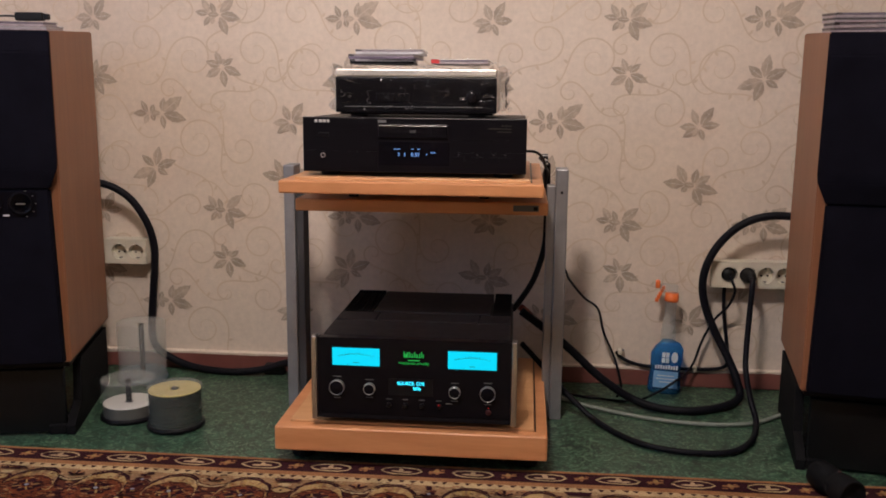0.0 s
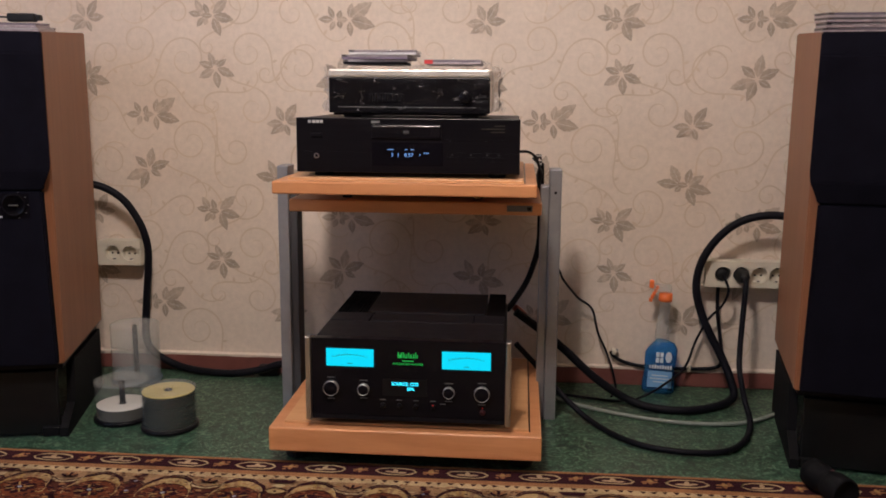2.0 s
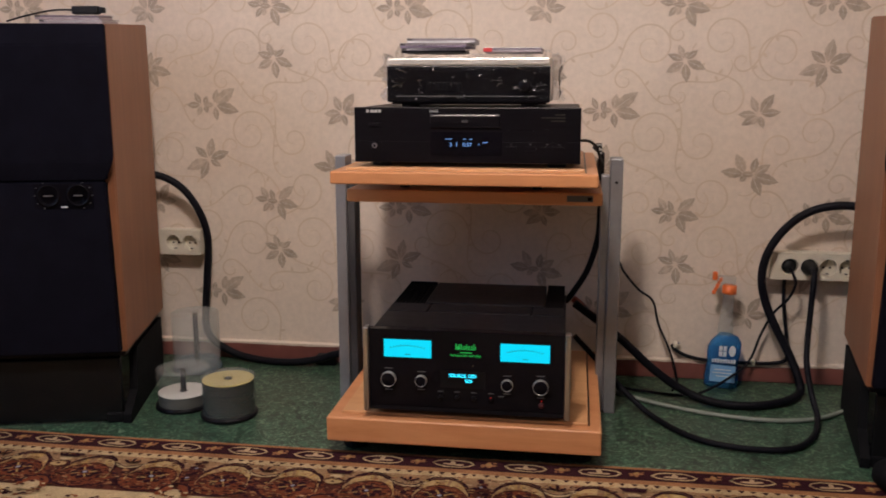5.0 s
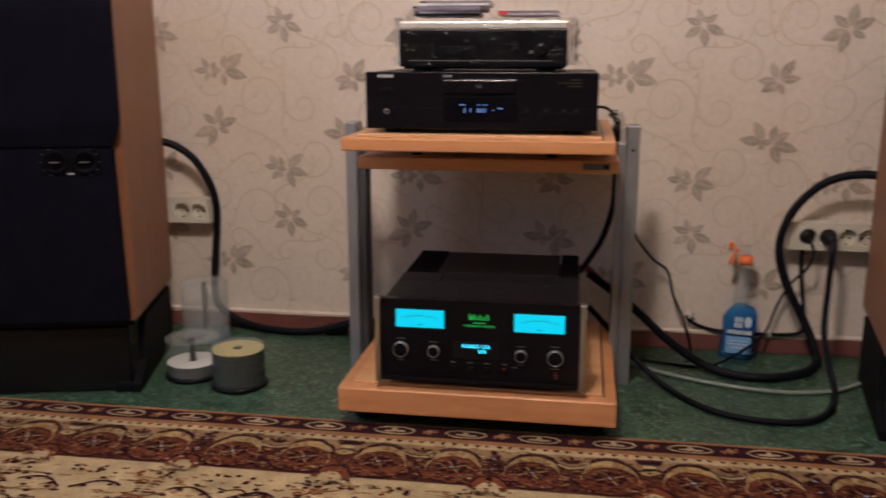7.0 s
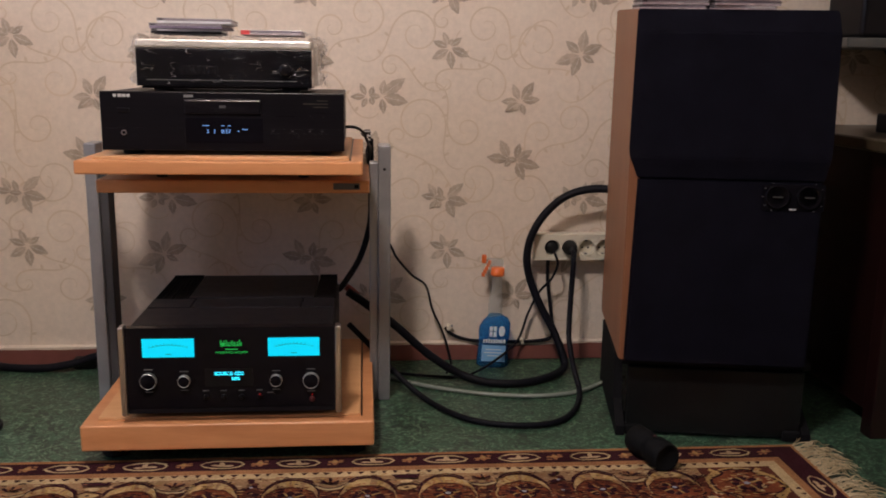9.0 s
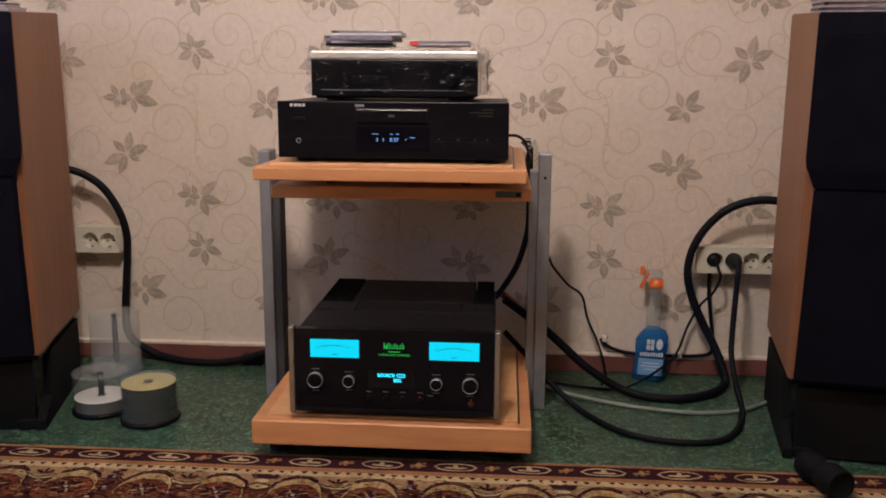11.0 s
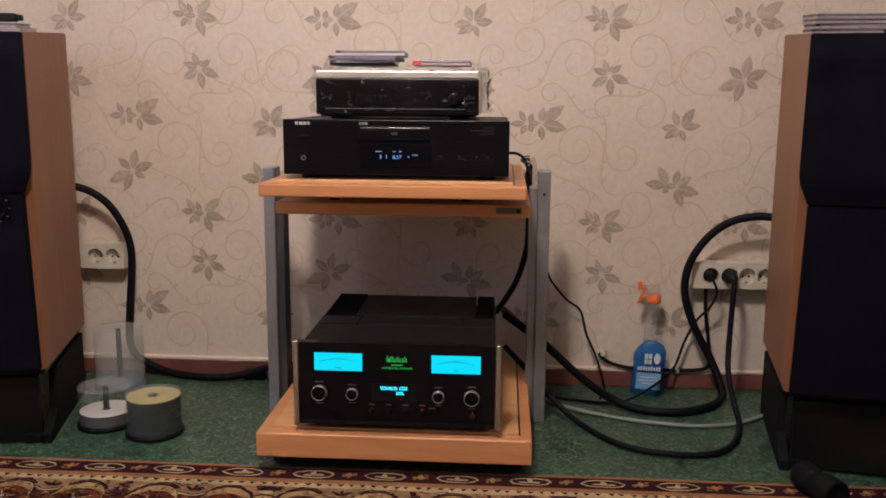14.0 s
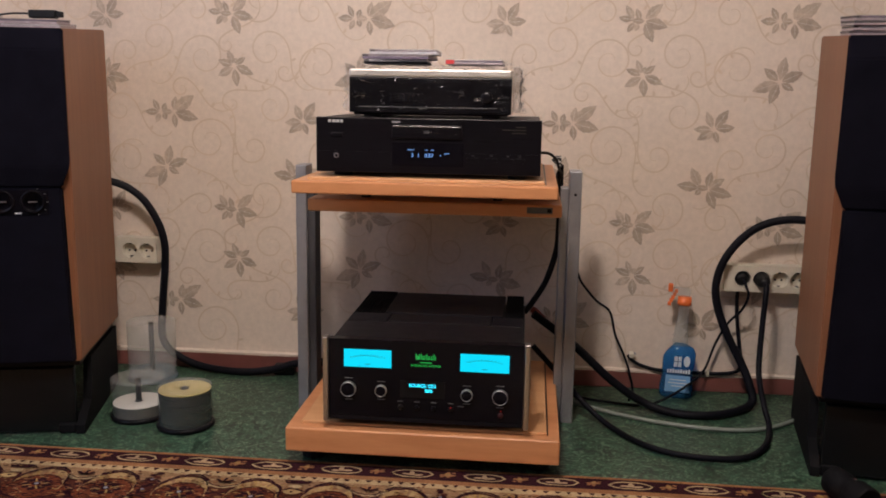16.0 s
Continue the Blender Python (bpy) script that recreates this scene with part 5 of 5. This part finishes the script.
tube("grey_cable", [(0.70, 2.17, 0.006), (0.64, 2.13, 0.006), (0.543, 2.056, 0.006), (0.426, 2.032, 0.006), (0.29, 2.057, 0.006), (0.166, 2.113, 0.006), (0.08, 2.174, 0.006), (0.02, 2.223, 0.006), (-0.2, 2.25, 0.006)], 0.0055, M_greyc, None, "thin grey cable lying on the green floor", "cable")
tube("thin_cable", [(0.5185, 2.296, 0.337), (0.521, 2.275, 0.325), (0.528, 2.27, 0.297), (0.517, 2.29, 0.252), (0.488, 2.31, 0.209), (0.460, 2.32, 0.145), (0.434, 2.31, 0.074), (0.387, 2.262, 0.046), (0.310, 2.18, 0.028), (0.256, 2.19, 0.005), (0.16, 2.20, 0.005), (0.05, 2.24, 0.005)], 0.0035, M_cable, None, "thin black cable hanging from a plug", "cable")
tube("wall_cable", [(0.513, 2.33, 0.300), (0.514, 2.333, 0.26), (0.518, 2.335, 0.217), (0.530, 2.335, 0.135), (0.535, 2.332, 0.087), (0.521, 2.330, 0.064), (0.451, 2.330, 0.057), (0.325, 2.330, 0.060), (0.270, 2.335, 0.068), (0.237, 2.337, 0.084), (0.226, 2.340, 0.099)], 0.005, M_cable, None, "black cable clipped along the skirting", "cable")
tube("interconnect_cable", [(0.03, 2.22, 0.42), (0.058, 2.25, 0.368), (0.072, 2.27, 0.340), (0.084, 2.29, 0.313), (0.125, 2.30, 0.263), (0.166, 2.31, 0.229), (0.184, 2.31, 0.164), (0.209, 2.30, 0.110), (0.225, 2.28, 0.066), (0.236, 2.27, 0.012), (0.22, 2.22, 0.005)], 0.0032, M_cable, None, "thin black cable hanging down the wall", "cable")
tube("interconnect_cable", [(0.012, 2.23, 0.64), (0.014, 2.26, 0.57), (0.014, 2.27, 0.48), (0.010, 2.26, 0.41), (-0.015, 2.23, 0.33), (-0.050, 2.18, 0.28), (-0.07, 2.15, 0.26)], 0.008, M_cable, None, "black interconnect cable behind the rack", "cable")
tube("player_cable", [(-0.05, 2.05, 0.684), (-0.025, 2.05, 0.683), (-0.006, 2.08, 0.668), (0.004, 2.12, 0.642), (0.012, 2.19, 0.62), (0.006, 2.24, 0.58)], 0.0035, M_rubber, None, "thin black lead curling behind the disc player", "cable")
rb = thing("cable_connector", "red sleeved cable connector at the amplifier's rear", "connector", (-0.04, 2.17, 0.25))
part("sleeve", lathe([(0, 0), (0.009, 0), (0.010, 0.01), (0.008, 0.04), (0, 0.04)], 16, pose(-0.052, 2.175, 0.262, 0, 128, 0)), plain("red_rubber", (0.28, 0.05, 0.03), 0.5), rb, "dull red sleeve", True)
tube("speaker_cable", [(-1.36, 2.18, 0.53), (-1.30, 2.25, 0.562), (-1.238, 2.28, 0.557), (-1.174, 2.29, 0.517), (-1.132, 2.30, 0.447), (-1.118, 2.31, 0.380), (-1.122, 2.315, 0.311), (-1.131, 2.32, 0.242), (-1.140, 2.322, 0.156), (-1.140, 2.322, 0.095), (-1.122, 2.323, 0.060), (-1.087, 2.322, 0.036), (-1.034, 2.316, 0.017), (-0.955, 2.295, 0.0115), (-0.867, 2.288, 0.0115), (-0.786, 2.290, 0.024), (-0.724, 2.285, 0.045), (-0.62, 2.27, 0.06), (-0.50, 2.24, 0.09), (-0.42, 2.18, 0.16), (-0.38, 2.14, 0.2)], 0.0108, M_cable, None, "thick black speaker cable dropping along the wall", "cable")
pb = thing("adapter_block", "small black adapter block on the floor by the skirting", "adapter", (-0.766, 2.29, 0))
part("body", box(-0.800, -0.738, 2.305, 2.336, 0.0, 0.030, 0.005, 3), M_rubber, pb)
for cx, cz in ((0.235, 0.100), (0.445, 0.057)):
    cl = thing("cable_clip", "small white cable clip nailed over a wall cable", "clip", (cx, WY, cz), 0, "clips on the wall cable")
    part("clip", box(cx - 0.006, cx + 0.006, WY - 0.029, WY - 0.0012, cz - 0.007, cz + 0.007, 0.003), M_plastic, cl)
    part("nail", disc_y(cx + 0.009, WY - 0.012, cz + 0.004, 0.003, 0.006, 12), M_alu, cl, "steel nail head")

lb = thing("lead_bundle", "tied bundle of thin leads behind the upper tray", "cable", (0.005, 2.22, 0.64))
for k in range(3):
    tube("lead", [(-0.012 + 0.004 * k, 2.20, 0.655 - 0.004 * k), (0.000 + 0.004 * k, 2.205, 0.665), (0.010, 2.21 + 0.01 * k, 0.655), (0.008, 2.215, 0.635), (0.002 + 0.005 * k, 2.23, 0.61), (0.006, 2.25, 0.57)], 0.0028, M_rubber if k else M_slot, lb)
for z in (0.662, 0.650, 0.641):
    part("tie", box(-0.004, 0.012, 2.192, 2.216, z, z + 0.003, 0.001), M_tie, lb, "pale tie")

# ---- spray bottle ----
sb = thing("spray_bottle", "blue window-cleaner spray bottle with orange trigger", "spray bottle", (0.355, 2.292, 0), -4)
sb.scale = (1.10, 1.08, 1.13); sb.rotation_euler = (0, radians(2.0), radians(-4))
def oblong(prof, n=28):
    b = lathe([(1, z) for _, _, z in prof], n)
    b.verts.ensure_lookup_table()
    for k, (rx, ry, z) in enumerate(prof):
        for i in range(n):
            v = b.verts[k * n + i]; c, s = math.cos(2 * math.pi * i / n), math.sin(2 * math.pi * i / n)
            v.co = (rx * math.copysign(abs(c) ** 0.7, c), ry * math.copysign(abs(s) ** 0.8, s), z)
    return b
bottle = oblong([(0.036, 0.020, 0.0), (0.040, 0.024, 0.004), (0.041, 0.025, 0.02), (0.037, 0.024, 0.06), (0.041, 0.025, 0.085), (0.041, 0.025, 0.112), (0.034, 0.022, 0.125), (0.018, 0.017, 0.132)])
for v in bottle.verts:                                     # the shoulder under the trigger is cut away
    if v.co.z > 0.08 and v.co.x < -0.012: v.co.z -= 0.75 * (-v.co.x - 0.012) * (v.co.z - 0.08) / 0.05; v.co.x *= 0.94
body = part("bottle", bottle, M_bluew, sb, "translucent blue body", True, True)
nk = oblong([(0.019, 0.017, 0.1315), (0.017, 0.0155, 0.15), (0.019, 0.0165, 0.154), (0.0155, 0.0145, 0.165), (0.0175, 0.0155, 0.169), (0.0145, 0.0135, 0.18), (0.0165, 0.0145, 0.184), (0.0135, 0.0125, 0.196), (0.0135, 0.0125, 0.232)])
part("neck", nk, M_bclear, sb, "clear ribbed neck", True, True)
part("collar", lathe([(0, 0.232), (0.017, 0.232), (0.0175, 0.236), (0.0165, 0.252), (0, 0.252)], 24), M_orange, sb, "orange collar", True, True)
hd = box(-0.030, 0.013, -0.010, 0.010, 0.2525, 0.274, 0.005, 3)
part("spray_head", hd, M_bclear, sb, "pale spray head", local=True)
part("nozzle", box(-0.042, -0.0305, -0.008, 0.008, 0.262, 0.282, 0.003), M_orange, sb, "orange nozzle", local=True)
tg = bmesh.new()
for i in range(5):
    box(-0.040 + 0.0035 * i, -0.032 + 0.0035 * i, -0.006, 0.006, 0.228 + i * 0.008, 0.2365 + i * 0.008, 0.001, bm=tg)
part("trigger", tg, M_orange, sb, "orange trigger", local=True)
part("label", box(-0.030, 0.030, -0.0262, -0.0252, 0.018, 0.060, 0.0003), M_label, body, "pale printed label", local=True)
for x0, x1, z in ((-0.02, 0.02, 0.048), (-0.024, 0.024, 0.04), (-0.015, 0.015, 0.032)):
    part("label_print", box(x0, x1, -0.0272, -0.0264, z, z + 0.0020, 0), M_lwhite, body, local=True)
for k in range(9):                                         # bold heading too small to read
    part("label_print", box(-0.028 + k * 0.0064, -0.0235 + k * 0.0064, -0.0272, -0.0264, 0.066, 0.0745 + 0.001 * (k % 3), 0), M_lwhite, body, local=True)
for i in range(2):
    for j in range(2):
        part("label_pane", box(-0.013 + i * 0.010, -0.005 + i * 0.010, -0.0268, -0.026, 0.082 + j * 0.014, 0.094 + j * 0.014, 0), M_lwhite, body, local=True)
part("label_drop", lathe([(0, 0), (0.008, 0.0), (0.008, 0.0006), (0, 0.0006)], 20, pose(0.018, -0.026, 0.097, 90, 0, 0) @ Matrix.Diagonal((1, 1.7, 1, 1))), M_lwhite, body, local=True)

# ---- things on the loudspeakers ----
LEAN = math.degrees(math.atan2(RISE, 0.418))               # slope of the cabinets' tops
for i in range(4):
    jewel_case(0.668 + 0.003 * (i % 2), 1.90 - 0.004 * (i % 3), 0.959 + i * 0.0104, -7 + (i * 37 % 7) - 3, (M_violet, M_paperw, M_steel)[i % 3], "jewel case in a stack on a loudspeaker", group="cases on the right loudspeaker", tilt=LEAN)
for i in range(4):
    jewel_case(0.816 + 0.004 * (i % 2), 1.88 - 0.003 * (i % 3), 0.959 + i * 0.0104, -7 + (i * 29 % 6) - 3, (M_paperw, M_violet, M_steel)[i % 3], "jewel case in a stack on a loudspeaker", group="cases on the right loudspeaker", tilt=LEAN)
for i in range(2):
    jewel_case(-1.222 - 0.012 * i, 1.885, 0.958 + i * 0.0104, 12 + 3 * i, (M_paperw, M_violet)[i], "jewel case lying on a loudspeaker", group="cases on the left loudspeaker", tilt=LEAN)
jk = thing("jack_plug", "black plastic connector on a stack of cases", "connector", (-1.195, 1.87, 0.979), 6)
part("body", box(-0.032, 0.032, -0.011, 0.011, 0.0, 0.019, 0.004, 3), M_rubber, jk, local=True)
part("tip", box(0.0325, 0.044, -0.008, 0.008, 0.003, 0.016, 0.002), M_rubber, jk, local=True)
tube("lead", [(-1.227, 1.867, 0.989), (-1.245, 1.865, 0.990), (-1.28, 1.86, 0.988), (-1.36, 1.88, 0.978), (-1.42, 1.9, 0.968)], 0.0022, M_rubber, jk, "thin black lead")

# ---- dark object on the rug ----
# The object is not identified; its torch-like form is assumed.
dk = thing("torch", "short black rubber-bodied torch lying on the rug", "torch", (0.565, 1.64, 0.009), 0)
mm = pose(0.598, 1.648, 0.040, 0, 0, 0) @ Matrix.Rotation(radians(-72), 4, "Z") @ Matrix.Rotation(radians(90), 4, "Y") @ Matrix.Scale(0.88, 4)
part("body", lathe([(0, -0.05), (0.030, -0.05), (0.034, -0.045), (0.034, 0.0), (0.030, 0.006), (0.030, 0.020), (0.0345, 0.03)], 32, mm), M_matte, dk, "", True)
part("head", lathe([(0.0345, 0.0302), (0.0355, 0.034), (0.0355, 0.075), (0.032, 0.082), (0.028, 0.078), (0, 0.074)], 32, mm), M_matte, dk, "", True)
part("switch", lathe([(0, 0), (0.004, 0), (0.003, 0.0025), (0, 0.003)], 14, pose(0.606, 1.625, 0.0695)), M_dkred, dk, "small red switch", True)

# ---- television corner ----
tb = thing("cabinet", "dark red-brown cabinet with an olive-brown top", "cabinet", (1.62, 2.05, 0))
part("tabletop", box(1.13, 2.10, 1.72, 2.335, 0.655, 0.685, 0.006, 3), M_tabletop, tb, "olive-brown top")
part("body", box(1.17, 2.06, 1.80, 2.325, 0.05, 0.6545, 0.003), M_maroon, tb)
for x0, x1 in ((1.19, 1.612), (1.618, 2.04)):
    dr = part("door", box(x0, x1, 1.782, 1.7995, 0.07, 0.63, 0.003), M_maroon, tb)
    part("handle", box(x1 - 0.05 if x0 < 1.3 else x0 + 0.03, x1 - 0.03 if x0 < 1.3 else x0 + 0.05, 1.772, 1.7825, 0.33, 0.43, 0.003), M_gold, dr)
for x in (1.155, 2.035):
    part("leg", box(x, x + 0.045, 1.735, 1.78, 0.0, 0.6545, 0.004), M_maroon, tb, "dark red leg")
    part("plinth_foot", box(x + 0.02, x + 0.06, 2.2, 2.3, 0.0, 0.05, 0.003), M_maroon, tb)
cab = thing("equipment_stand", "dark stand carrying a switched-off television", "stand", (1.6, 2.15, 0.685))
# Black wedge added below the shelf, where the wall lies in its shadow.
wb = bmesh.new(); pr = [(1.42, 0.8905), (1.95, 0.8905), (1.95, 0.6855), (1.56, 0.6855)]
fa = [wb.verts.new((x, 2.16, z)) for x, z in pr]; ba = [wb.verts.new((x, 2.30, z)) for x, z in pr]
wb.faces.new(fa); wb.faces.new(ba[::-1])
for i in range(4): wb.faces.new((fa[i], ba[i], ba[(i + 1) % 4], fa[(i + 1) % 4]))
bmesh.ops.recalc_face_normals(wb, faces=wb.faces[:])
part("sloping_base", wb, M_black, cab, "dark sloping base")
part("stand_shelf", box(1.215, 2.0, 2.12, 2.33, 0.891, 0.9165, 0.004), M_gstrip, cab, "grey shelf edge")
tv = thing("television", "switched-off dark television on a grey shelf", "television", (1.6, 2.2, 0.917))
part("housing", box(1.260, 2.05, 2.14, 2.32, 0.917, 1.45, 0.012, 3), M_black, tv)
part("screen", box(1.335, 2.01, 2.135, 2.1398, 0.965, 1.41, 0.001), M_screen, tv, "dark glass screen")
bx = thing("black_box", "small black box on the side table", "box", (1.33, 1.95, 0.685))
part("body", box(1.254, 1.404, 1.90, 2.02, 0.6855, 0.732, 0.004), M_black, bx)

# ---- ceiling lamp and window, which light the room ----
ch = thing("chandelier", "ceiling chandelier with three frosted shades", "ceiling lamp", (LAMP[0], LAMP[1], 2.6))
part("stem", lathe([(0, 2.18), (0.008, 2.18), (0.008, 2.58), (0.05, 2.585), (0.05, 2.5995), (0, 2.5995)], 20, Matrix.Translation((LAMP[0], LAMP[1], 0))), M_chrome, ch, "", True)
for a in (30, 150, 270):
    x, y = LAMP[0] + 0.16 * math.cos(radians(a)), LAMP[1] + 0.16 * math.sin(radians(a))
    tube("arm", [(LAMP[0], LAMP[1], 2.2), ((LAMP[0] + x) / 2, (LAMP[1] + y) / 2, 2.17), (x, y, 2.21), (x, y, 2.24)], 0.006, M_chrome, ch)
    part("shade", lathe([(0.03, 2.24), (0.05, 2.22), (0.065, 2.18)], 28, Matrix.Translation((x, y, 0))), M_white, ch, "frosted shade", True)
wd = thing("window_west", "white-framed window with dusk outside", "window", (-2.5, 0.2, 0.8), kind="structure")
for y0, y1, z0, z1 in ((-0.5, -0.44, 0.8, 2.1), (0.84, 0.9, 0.8, 2.1), (-0.439, 0.839, 0.8, 0.86), (-0.439, 0.839, 2.04, 2.1), (0.17, 0.23, 0.861, 2.039)):
    part("window_frame", box(-2.6, -2.54, y0, y1, z0, z1, 0.004), M_white, wd)
part("pane", box(-2.575, -2.570, -0.439, 0.839, 0.861, 2.039, 0), M_clear, wd).visible_shadow = False
